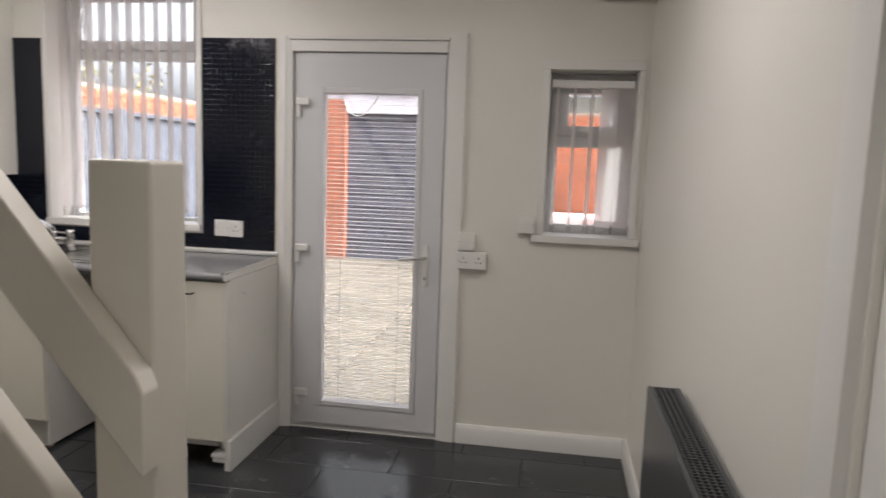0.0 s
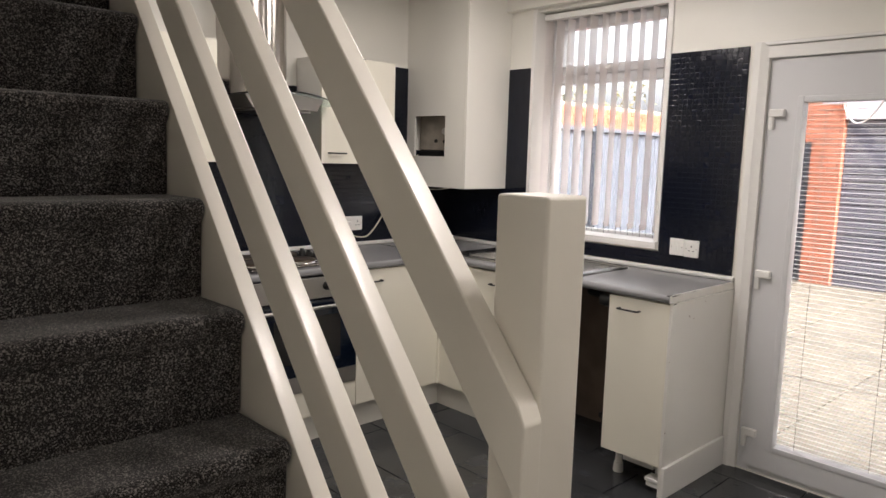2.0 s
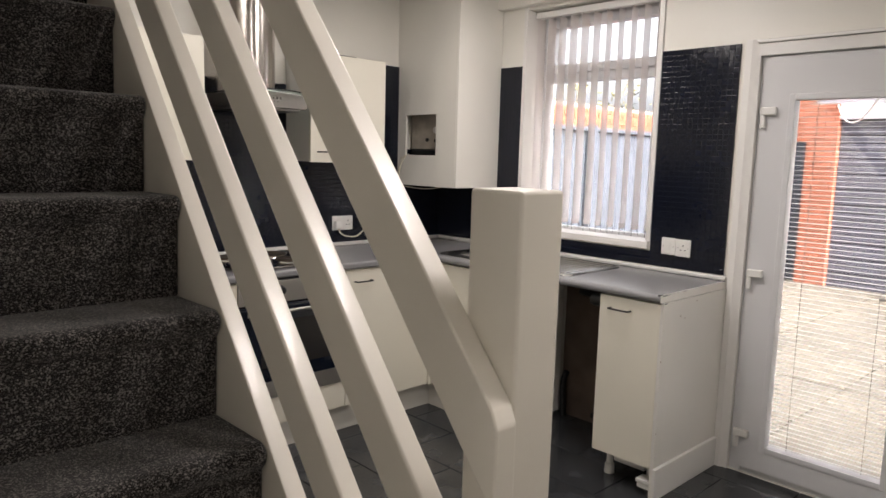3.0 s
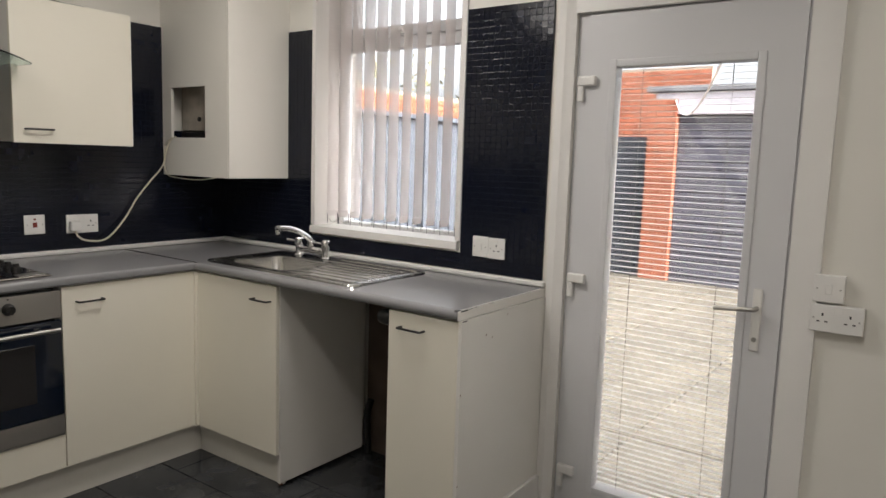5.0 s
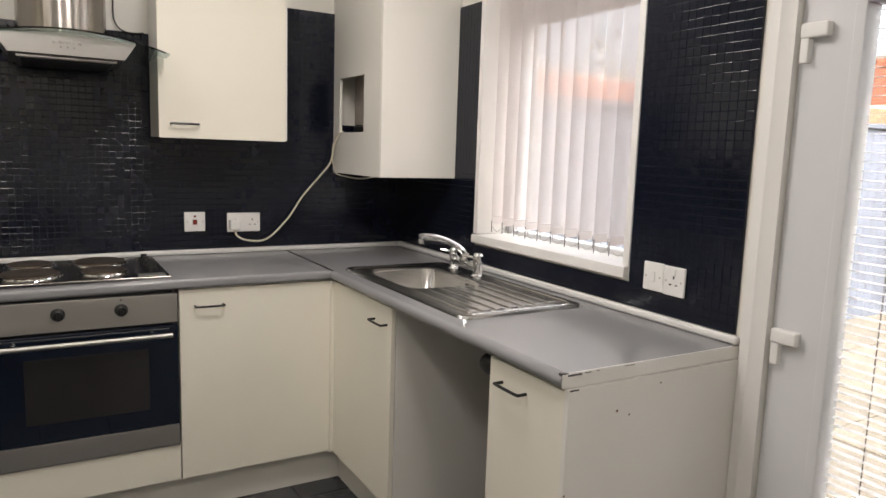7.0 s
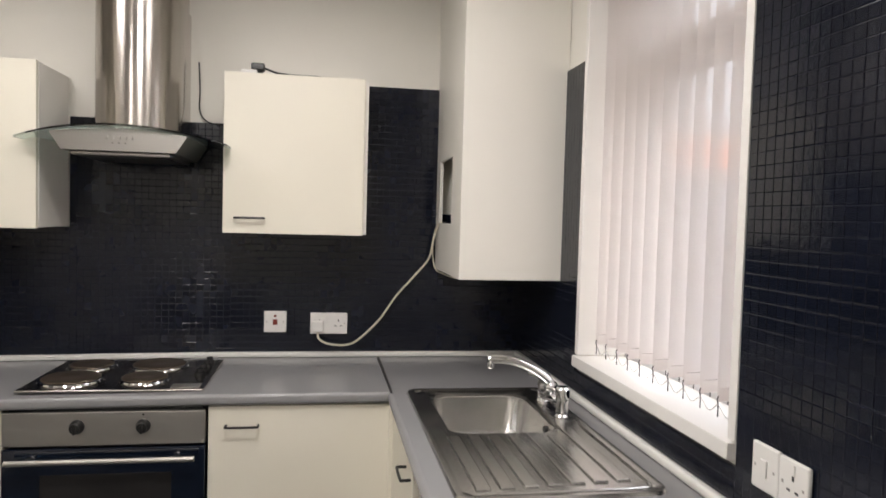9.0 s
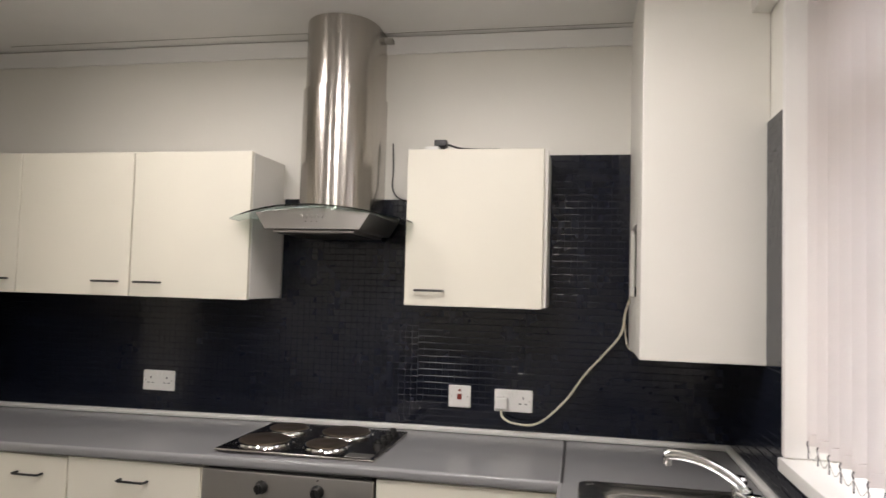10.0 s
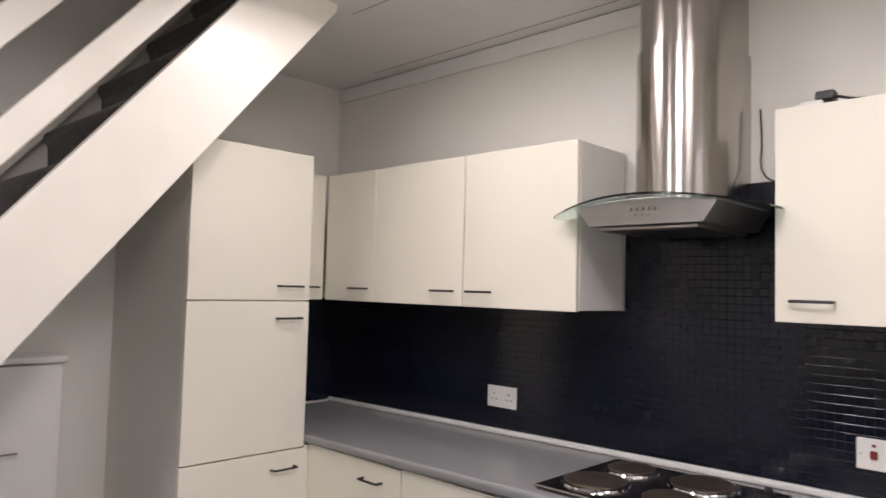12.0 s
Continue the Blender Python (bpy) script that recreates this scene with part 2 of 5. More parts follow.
def lathe(profile, center, axis="z", n=32, bm=None):
    """A turned shape: profile of (radius, height) pairs round an axis through center."""
    bm = bm or bmesh.new()
    rings = []
    for r, hgt in profile:
        ring = []
        for i in range(n):
            a = 2 * math.pi * i / n
            u, v = r * math.cos(a), r * math.sin(a)
            o = {"z": (u, v, hgt), "x": (hgt, u, v), "y": (v, hgt, u)}[axis]
            ring.append(bm.verts.new([c + d for c, d in zip(center, o)]))
        rings.append(ring)
    for a, b in zip(rings, rings[1:]):
        for i in range(n):
            bm.faces.new((a[i], a[(i + 1) % n], b[(i + 1) % n], b[i]))
    for ring in (rings[0], rings[-1]):
        try:
            bm.faces.new(ring)
        except ValueError:
            pass
    bmesh.ops.recalc_face_normals(bm, faces=bm.faces)
    return bm


def tube(points, radius, n=10, smooth=6):
    """A round bar along a path smoothed through the points."""
    pts = [Vector(p) for p in points]
    if smooth > 1 and len(pts) > 2:
        out = []
        ext = [pts[0] * 2 - pts[1]] + pts + [pts[-1] * 2 - pts[-2]]
        for i in range(1, len(ext) - 2):
            p0, p1, p2, p3 = ext[i - 1 : i + 3]
            for s in range(smooth):
                t = s / smooth
                out.append(0.5 * (2 * p1 + (p2 - p0) * t + (2 * p0 - 5 * p1 + 4 * p2 - p3) * t * t + (3 * p1 - p0 - 3 * p2 + p3) * t ** 3))
        pts = out + [pts[-1]]
    bm = bmesh.new()
    up, rings = Vector((0.13, 0.21, 1)), []
    for i, p in enumerate(pts):
        d = (pts[min(i + 1, len(pts) - 1)] - pts[max(i - 1, 0)]).normalized()
        u = d.cross(up).normalized() if abs(d.dot(up.normalized())) < 0.97 else d.cross(Vector((1, 0, 0))).normalized()
        v = d.cross(u)
        rings.append([bm.verts.new(p + radius * (math.cos(a) * u + math.sin(a) * v)) for a in [2 * math.pi * k / n for k in range(n)]])
    for a, b in zip(rings, rings[1:]):
        for i in range(n):
            bm.faces.new((a[i], a[(i + 1) % n], b[(i + 1) % n], b[i]))
    bm.faces.new(rings[0])
    bm.faces.new(rings[-1])
    bmesh.ops.recalc_face_normals(bm, faces=bm.faces)
    return bm


def flat_sides(me):
    """Weigh the corner normals by area, so that broad sides stay flat beside their rounded edges."""
    hard = {v for e in me.edges if e.use_edge_sharp for v in e.vertices}
    sums = {}
    for p in me.polygons:
        for v in p.vertices:
            if v not in hard:
                sums[v] = sums.get(v, Vector((0, 0, 0))) + p.normal * p.area
    none = (0.0, 0.0, 0.0)
    me.normals_split_custom_set([tuple(sums[lp.vertex_index].normalized()) if lp.vertex_index in sums else none for lp in me.loops])


def mesh_of(name, bm, material, origin=(0, 0, 0), smooth=True):
    me = bpy.data.meshes.new(name)
    if any(origin):
        bmesh.ops.translate(bm, verts=bm.verts, vec=-Vector(origin))
    bm.to_mesh(me)
    bm.free()
    me.materials.append(material)
    if smooth:
        for p in me.polygons:
            p.use_smooth = True
        me.set_sharp_from_angle(angle=radians(35))
        flat_sides(me)
    return me


def origin_of(ob):
    o = Vector((0, 0, 0))
    while ob:
        o += ob.location
        ob = ob.parent
    return o


def part(name, bm, material, parent, label=""):
    """One mesh, given in world metres, under a thing or a part."""
    ob = new(name, mesh_of(name, bm, material, origin_of(parent)))
    ob.parent = parent
    return tagged(ob, label)


def thing(name, at, label, category, group="", kind=""):
    ob = new(name)
    ob.location = at
    ob.empty_display_size = 0.1
    return tagged(ob, label, category, group, kind)


def solid(name, bm, material, label, category, group="", kind=""):
    return tagged(new(name, mesh_of(name, bm, material)), label, category, group, kind)


def structure(name, bm, material, label, category="wall"):
    return solid(name, bm, material, label, category, kind="structure")


def walled(axis, a, b, u0, u1, z0, z1, holes):
    """A wall from a to b across, u0 to u1 along, with openings (u0, u1, z0, z1) that go through it, cut into upright bays."""
    bm = bmesh.new()
    us = sorted({u0, u1, *[h[0] for h in holes], *[h[1] for h in holes]})
    for p, q in zip(us, us[1:]):
        spans, mid = [(z0, z1)], (p + q) / 2
        for h0, h1, k0, k1 in holes:
            if h0 < mid < h1:
                spans = [s for lo, hi in spans for s in ((lo, min(hi, k0)), (max(lo, k1), hi)) if s[1] - s[0] > 1e-4]
        for lo, hi in spans:
            if axis == "y":
                box(p, q, a, b, lo, hi, bm=bm)
            else:
                box(a, b, p, q, lo, hi, bm=bm)
    bmesh.ops.remove_doubles(bm, verts=bm.verts, dist=1e-5)
    seen, extra = {}, []
    for f in bm.faces:
        key = tuple(sorted(v.index for v in f.verts))
        if key in seen:
            extra += [f, seen[key]]
        seen[key] = f
    bmesh.ops.delete(bm, geom=list(set(extra)), context="FACES_ONLY")
    return bm


# ---- the shell ----
CEIL, EAST, SOUTH = 2.51, 3.85, -3.48
WIN = (0.735, 1.60, 1.02, 2.32)
DOOR = (2.11, 2.90, 0.0, 1.985)
SWIN = (3.385, 3.80, 1.085, 1.875)
structure("wall_north", walled("y", 0, 0.28, -0.28, EAST + 0.28, -0.2, 2.8, [WIN, DOOR, SWIN]), M_WALL, "white painted plaster wall with window and door")
structure("wall_west", walled("x", -0.28, 0, SOUTH - 0.12, 0, -0.2, 2.8, []), M_WALL, "white painted kitchen wall behind the wall cabinets")
structure("wall_east", walled("x", EAST, EAST + 0.28, -6.6, 0, -0.2, 2.8, [(-3.22, -2.46, 0.0, 1.99)]), M_WALL, "smooth white painted side wall")
structure("wall_south", walled("y", SOUTH - 0.12, SOUTH, 0, EAST, 0, 2.8, [(2.98, 3.80, 0.0, 2.04)]), M_WALL, "white painted wall beside the stairs with an open doorway")
# unseen walls added behind the doorway to shut out the sky's light
structure("wall_front", box(-0.28, EAST, -6.6, -6.45, 0, 2.8), M_WALL, "plain white wall added unseen to close the front room")
structure("wall_front_side", box(-0.28, -0.1, -6.45, SOUTH - 0.12, 0, 2.8), M_WALL, "plain white side wall added unseen to close the front room")
WELL = (0.72, 2.93, SOUTH, -2.575)


def ceiling_mesh():
    bm = bmesh.new()
    box(-0.28, EAST, WELL[3], 0, CEIL, CEIL + 0.2, bm=bm)
    box(0, WELL[0], SOUTH, WELL[3], CEIL, CEIL + 0.2, bm=bm)
    box(WELL[1], EAST, SOUTH, WELL[3], CEIL, CEIL + 0.2, bm=bm)
    box(-0.28, EAST, -6.45, SOUTH - 0.12, CEIL, CEIL + 0.2, bm=bm)
    return bm


structure("ceiling", ceiling_mesh(), M_CEIL, "white painted ceiling with fine joint cracks", "ceiling")
# the unseen stairwell above the ceiling, closed off to block the sky's light
structure("stairwell_north", box(WELL[0], WELL[1], -2.575, -2.45, CEIL + 0.2, 4.9), M_WALL, "unseen white stairwell wall closing the shaft above the kitchen ceiling")
structure("stairwell_south", box(WELL[0] - 1.2, WELL[1], SOUTH - 0.12, SOUTH, 2.8, 4.9), M_WALL, "unseen white stairwell wall closing the shaft along the stairs")
structure("stairwell_east", box(WELL[1], WELL[1] + 0.12, SOUTH, -2.575, CEIL + 0.2, 4.9), M_WALL, "unseen white end wall closing the stairwell")
structure("stairwell_west", box(WELL[0] - 1.3, WELL[0] - 1.2, SOUTH, -2.45, CEIL + 0.2, 4.9), M_WALL, "unseen white end wall closing the landing")
structure("stairwell_side", box(WELL[0] - 1.2, WELL[0], -2.575, -2.45, CEIL + 0.2, 4.9), M_WALL, "unseen white side wall closing the landing")
structure("stairwell_ceiling", box(WELL[0] - 1.3, WELL[1] + 0.12, SOUTH - 0.12, -2.45, 4.9, 5.0), M_CEIL, "unseen white ceiling closing the stairwell", "ceiling")
structure("floor", box(-0.28, EAST + 0.28, -6.6, 0.28, -0.25, -0.009), M_FLOORGROUT, "screed and grout under dark slate floor tiles", "floor")

# coving strips and joint cracks along the head of the west wall
structure("trim_coving", box(0, 0.012, SOUTH, -0.36, CEIL - 0.075, CEIL - 0.004, 0.003), M_CEIL, "white painted batten along the ceiling", "trim")
M_CRACK = mat("joint_shadow_line", (0.22, 0.20, 0.18), 0.8, vary=0.2, scale=20)
for nm, x, y0, y1 in (("a", 0.085, -3.1, -1.66), ("b", 0.62, -2.6, -1.9), ("c", 0.045, -1.34, -0.37)):
    structure("trim_ceiling_joint_" + nm, box(x, x + 0.003, y0, y1, CEIL - 0.0012, CEIL - 0.0002), M_CRACK, "fine open joint in the ceiling board", "trim")
structure("trim_window_bulkhead", box(0.535, 1.66, -0.055, 0.0, 2.335, CEIL, 0.004), M_WALL, "white boxed beam over the kitchen window", "trim")
structure("trim_corner_boxing", box(3.60, EAST, -0.10, 0.0, 2.19, CEIL, 0.004), M_WALL, "white pipe boxing under the ceiling", "trim")


def baseboard(name, bm):
    structure(name, bm, M_TRIM, "white gloss skirting board", "baseboard")


def skirting(axis, at, u0, u1, out, z=0.098):
    """A skirting with an eased top edge."""
    prof = [(at, 0), (at + out, 0), (at + out, z - 0.018), (at + out * 0.45, z), (at, z)]
    if axis == "x":
        return prism([(p, q) for p, q in prof], "y", u0, u1)
    return prism(prof, "x", u0, u1)


baseboard("baseboard_north", skirting("y", -0.001, 3.0, EAST - 0.02, -0.02))
baseboard("baseboard_east", skirting("x", EAST + 0.001, -2.355, -0.001, -0.02))
baseboard("baseboard_cabinet", skirting("y", -0.001, 2.046, 2.06, -0.02))


# ---- floor tiles ----
def floor_tiles():
    """Slate-look tiles 600 x 300 in half bond; those of the kitchen as single tiles, the room behind joined."""
    parent = bpy.data.objects["floor"]
    shapes = {}
    rest = bmesh.new()
    for j in range(-1, 21):
        y0 = -0.44 - 0.3 * j
        ya, yb = max(y0, -6.44) + 0.0025, min(y0 + 0.3, 0.0) - 0.0025
        if yb - ya < 0.03:
            continue
        for i in range(-1, 8):
            x0 = 0.6 * i + (0.3 if j % 2 else 0.0) - 0.25
            xa, xb = max(x0, 0.001) + 0.0025, min(x0 + 0.6, EAST) - 0.0025
            if xb - xa < 0.03:
                continue
            if j > 9:
                box(xa, xb, ya, yb, -0.009, 0.0, bm=rest)
                continue
            key = (round(xb - xa, 3), round(yb - ya, 3))
            if key not in shapes:
                shapes[key] = mesh_of("floor_tile", box(0, xb - xa, 0, yb - ya, -0.009, 0.0, 0.0015, 1), M_FLOORTILE)
            ob = new("floor_tile", shapes[key])
            ob.location = (xa, ya, 0)
            ob.parent = parent
    ob = new("floor_tiles_rest", mesh_of("floor_tiles_rest", rest, M_FLOORTILE))
    ob.parent = parent
    tagged(ob, kind="stuff")


floor_tiles()


# ---- stairs ----
RISE, GO, SLOPE = 0.226, 0.186, 0.226 / 0.186
N5X = 2.150


def nose(n):
    """x of the nth nosing."""
    return N5X - (n - 5) * GO


def nose_z(x):
    """Height of the line of nosings at x."""
    return 5 * RISE - 0.0 + (N5X - x) * SLOPE


YS0, YS1 = -2.612, -2.572


def staircase():
    st = thing("staircase", (2.9, -3.0, 0), "steep carpeted staircase with white gloss string and open rails", "staircase")
    for n in range(1, 13):
        x, z = nose(n), n * RISE
        prof = [(x - 0.02, z - RISE - 0.002), (x - 0.012, z - 0.055), (x + 0.004, z - 0.035), (x + 0.008, z - 0.018), (x, z - 0.004), (x - 0.018, z + 0.002),
                (x - GO - 0.03, z), (x - GO - 0.03, z - 0.03), (x - 0.05, z - 0.03), (x - 0.05, z - RISE - 0.002)]
        bm = prism(prof, "y", SOUTH + 0.002, YS0 - 0.001, 0.006, 2)
        part("carpeted_step", bm, M_CARPET, st, "dark charcoal speckled carpet")
    top, dep = 0.008, 0.398

    def sloped(lo, hi, x0, x1, y0, y1, bevel):
        return prism([(x0, nose_z(x0) + lo), (x1, nose_z(x1) + lo), (x1, nose_z(x1) + hi), (x0, nose_z(x0) + hi)], "y", y0, y1, bevel, 3)

    part("string", prism([(2.84, 0.0), (2.36, 0.0), (2.36, nose_z(2.36) + top - dep) if nose_z(2.36) + top - dep > 0.01 else (2.36, 0.01),
                          (0.715, nose_z(0.715) + top - dep), (0.715, CEIL + 0.28), (0.93, CEIL + 0.28 if nose_z(0.93) + top > CEIL + 0.28 else nose_z(0.93) + top), (2.84, nose_z(2.84) + top)],
                         "y", YS0, YS1, 0.005, 2), M_RAIL, st, "white gloss painted stair string")
    part("wall_string", sloped(-0.02, 0.12, 2.75, 0.72, SOUTH + 0.001, SOUTH + 0.02, 0.003), M_RAIL, st)
    part("soffit", sloped(-0.34, -0.318, 2.55, 0.72, SOUTH + 0.002, YS0 - 0.002, 0), M_WALL, st, "white painted underside of the stairs")
    for lo, hi, x1 in ((0.152, 0.288, 2.838), (0.475, 0.602, 2.838)):
        part("rail", sloped(lo, hi, x1, 0.73, YS0, YS1, 0.006), M_RAIL, st, "white gloss sloping board rail")
    part("handrail", prism([(2.914, nose_z(2.914) + 0.797), (2.920, nose_z(2.920) + 0.805), (2.920, nose_z(2.920) + 0.920), (2.910, nose_z(2.910) + 0.932), (0.9, nose_z(0.9) + 0.922), (0.9, nose_z(0.9) + 0.797)],
                           "y", YS0, YS1, 0.004, 3), M_RAIL, st, "white gloss handrail board with worn top edge, cut plumb on the newel")
    part("newel_post", box(2.818, 2.912, YS1 + 0.001, -2.482, 0, 1.419, 0.006, 3), M_RAIL, st, "square white gloss newel post")
    return st


staircase()

# low cupboard under the stairs
uc = thing("understairs_cupboard", (1.55, -3.36, 0), "low white painted cupboard under the stairs", "cupboard")
part("body", box(1.35, 1.74, SOUTH + 0.002, -3.30, 0, 1.17, 0.003), M_TRIM, uc)
part("top", box(1.34, 1.74, SOUTH + 0.002, -3.275, 1.172, 1.195, 0.003), M_TRIM, uc)
part("door", box(1.37, 1.73, -3.298, -3.28, 0.02, 1.165, 0.003), M_TRIM, uc)
part("hook", tube([(1.50, -3.278, 0.865), (1.50, -3.262, 0.868), (1.60, -3.262, 0.87), (1.60, -3.278, 0.872)], 0.003), M_STEEL, uc, "thin metal hook latch")


# ---- back door ----
def back_door():
    fr = structure("door_1", bmesh.new(), M_UPVC, "white back door with integral blind, closed", "door")
    x0, x1, z1 = DOOR[0], DOOR[1], DOOR[3]

    def ring(a0, a1, b0, b1, w, y0, y1, bevel=0.004, foot=None):
        """The four bars of a frame, mitred by butting: two uprights and two cross bars."""
        foot = w if foot is None else foot
        bm = box(a0, a0 + w, y0, y1, b0, b1, bevel)
        box(a1 - w, a1, y0, y1, b0, b1, bevel, bm=bm)
        box(a0 + w - 0.001, a1 - w + 0.001, y0 + 0.001, y1 - 0.001, b1 - w, b1 - 0.001, bevel, bm=bm)
        if foot:
            box(a0 + w - 0.001, a1 - w + 0.001, y0 + 0.001, y1 - 0.001, b0 + 0.001, b0 + foot, bevel, bm=bm)
        return bm

    part("door_frame", ring(x0 + 0.001, x1 - 0.001, 0.0, z1 - 0.001, 0.055, 0.012, 0.085, foot=0.03), M_UPVC, fr)
    # leaf: wide stiles and rails round the glass
    a0, a1, b0, b1 = x0 + 0.048, x1 - 0.012, 0.032, z1 - 0.048
    g0, g1, k0, k1 = 2.262, 2.768, 0.140, 1.762
    leaf = bmesh.new()
    ya, yb = -0.006, 0.060
    for p, q, r, s in ((a0, g0, b0, b1), (g1, a1, b0, b1), (g0, g1, b0, k0), (g0, g1, k1, b1)):
        box(p, q, ya, yb, r, s, bm=leaf)
    part("leaf", leaf, M_UPVC, fr)
    bead = ring(g0 - 0.012, g1 + 0.012, k0 - 0.012, k1 + 0.012, 0.028, -0.012, 0.05, 0.005)
    part("glazing_bead", bead, M_UPVC, fr)
    for yy in (0.020, 0.046):
        pane = part("pane", box(g0, g1, yy, yy + 0.004, k0, k1), M_GLASS, fr)
        pane.visible_shadow = False
    sm = mesh_of("blind_slat", prism([(-0.009, 0.0), (-0.004, 0.0012), (0.004, 0.0012), (0.009, 0.0), (0.004, 0.0004), (-0.004, 0.0004)], "x", -0.234, 0.234), M_PLASTIC)
    n = 76
    for i in range(n):
        sl = new("blind_slat", sm)
        sl.parent = fr
        sl.location = (2.515, 0.035, 0.165 + i * (1.735 - 0.165) / (n - 1))
        sl.rotation_euler = (radians(4), 0, 0)
    for x in (2.36, 2.67):
        part("ladder_cord", tube([(x, 0.035, 0.155), (x, 0.035, 1.745)], 0.0016, 6, 1), M_LADDER, fr)
    # handle on a back plate, with the key hole below
    part("handle_plate", box(2.800, 2.830, -0.017, -0.006, 0.80, 1.01, 0.006, 3), M_PLASTIC, fr)
    part("lever", tube([(2.815, -0.012, 0.945), (2.815, -0.045, 0.945), (2.795, -0.056, 0.944), (2.690, -0.056, 0.936)], 0.008, 10, 5), M_STEELH, fr, "metal lever handle")
    part("lock", lathe([(0.001, -0.020), (0.008, -0.020), (0.008, -0.010), (0.008, -0.006)], (2.815, 0, 0.84), "y", 16), M_STEELH, fr)
    for z in (1.70, 0.965, 0.20):
        hb = box(2.135, 2.205, -0.030, -0.007, z - 0.018, z + 0.018, 0.006, 3)
        box(2.135, 2.158, -0.026, -0.004, z - 0.075, z - 0.014, 0.006, 2, bm=hb)
        part("hinge", hb, M_PLASTIC, fr)
    # architrave round the frame
    def arch(name, bm):
        structure(name, bm, M_TRIM, "white gloss door architrave", "trim")
    arch("trim_door_left", prism([(2.045, 0.0), (2.045, -0.018), (2.075, -0.022), (2.09, -0.014), (2.112, -0.012), (2.112, 0.0)], "z", 0, 2.02))
    arch("trim_door_right", prism([(2.99, 0.0), (2.99, -0.022), (2.93, -0.020), (2.915, -0.014), (2.898, -0.012), (2.898, 0.0)], "z", 0, 2.04))
    arch("trim_door_head", box(2.113, 2.897, -0.02, 0.0, 1.945, 2.0, 0.004))
    arch("trim_door_shelf", box(2.10, 2.905, -0.034, -0.0005, 2.001, 2.016, 0.004))


back_door()


# ---- windows ----
def window(name, op, y, transom, label, top_inset=0.055):
    x0, x1, z0, z1 = op
    w = structure(name, bmesh.new(), M_UPVC, label, "window")
    d = 0.06

    def bar(nm, a0, a1, b0, b1, dy=0.0):
        part(nm, box(a0, a1, y - dy, y + d, b0, b1, 0.005, 2), M_UPVC, w)

    f = 0.05
    bar("window_frame", x0 + 0.001, x0 + f, z0, z1)
    bar("window_frame", x1 - f, x1 - 0.001, z0, z1)
    bar("window_frame", x0 + f, x1 - f, z1 - f, z1 - 0.001, -0.002)
    bar("window_frame", x0 + f, x1 - f, z0 + 0.001, z0 + f, -0.002)
    bar("transom", x0 + f, x1 - f, transom - 0.025, transom + 0.03, -0.002)
    # opening fanlight with its own sash
    s, t0, t1 = 0.05, transom + 0.028, z1 - f + 0.004
    bar("sash", x0 + f - 0.01, x0 + f + s, t0, t1, 0.018)
    bar("sash", x1 - f - s, x1 - f + 0.01, t0, t1, 0.018)
    bar("sash", x0 + f + s, x1 - f - s, t0, t0 + s, 0.017)
    bar("sash", x0 + f + s, x1 - f - s, t1 - s, t1, 0.017)
    xm = (x0 + x1) / 2
    hb = box(xm - 0.012, xm + 0.012, y - 0.034, y - 0.017, t0 + 0.01, t0 + 0.04, 0.004)
    box(xm - 0.055, xm + 0.012, y - 0.046, y - 0.034, t0 + 0.016, t0 + 0.034, 0.004, bm=hb)
    part("handle", hb, M_PLASTIC, w)
    for a, b in ((z0 + f - 0.01, transom - 0.02), (t0 + s - 0.01, t1 - s + 0.01)):
        p = part("pane", box(x0 + f - 0.01, x1 - f + 0.01, y + 0.022, y + 0.030, a, b), M_GLASS, w)
        p.visible_shadow = False
    return w


window("window_1", (WIN[0], WIN[1], WIN[2], WIN[3]), 0.15, 1.935, "white kitchen window with a fanlight")
window("window_2", (SWIN[0], SWIN[1], SWIN[2], SWIN[3]), 0.15, 1.545, "small white window with a fanlight")
structure("trim_window_sill", box(WIN[0] - 0.02, WIN[1] + 0.012, -0.022, 0.149, WIN[2] - 0.004, WIN[2] + 0.032, 0.004), M_TRIM, "white gloss window board", "sill")
structure("trim_window_lining_left", box(WIN[0] - 0.02, WIN[0] + 0.006, -0.012, 0.149, WIN[2] + 0.035, 2.334, 0.003), M_TRIM, "white gloss window lining", "trim")
structure("trim_window_lining_right", box(WIN[1] - 0.006, WIN[1] + 0.022, -0.012, 0.149, WIN[2] + 0.035, 2.334, 0.003), M_TRIM, "white gloss window lining", "trim")
structure("trim_small_sill", box(SWIN[0] - 0.05, SWIN[1] + 0.04, -0.035, 0.149, SWIN[2] - 0.03, SWIN[2] + 0.006, 0.004), M_TRIM, "white gloss window board", "sill")
structure("trim_small_left", box(SWIN[0] - 0.03, SWIN[0] + 0.005, -0.014, 0.149, SWIN[2] + 0.007, SWIN[3], 0.003), M_TRIM, "white gloss window lining", "trim")
structure("trim_small_right", box(SWIN[1] - 0.005, SWIN[1] + 0.025, -0.014, 0.149, SWIN[2] + 0.007, SWIN[3], 0.003), M_TRIM, "white gloss window lining", "trim")
structure("trim_small_head", box(SWIN[0] - 0.03, SWIN[1] + 0.025, -0.018, 0.149, SWIN[3] + 0.0005, SWIN[3] + 0.045, 0.003), M_TRIM, "white gloss window lining", "trim")


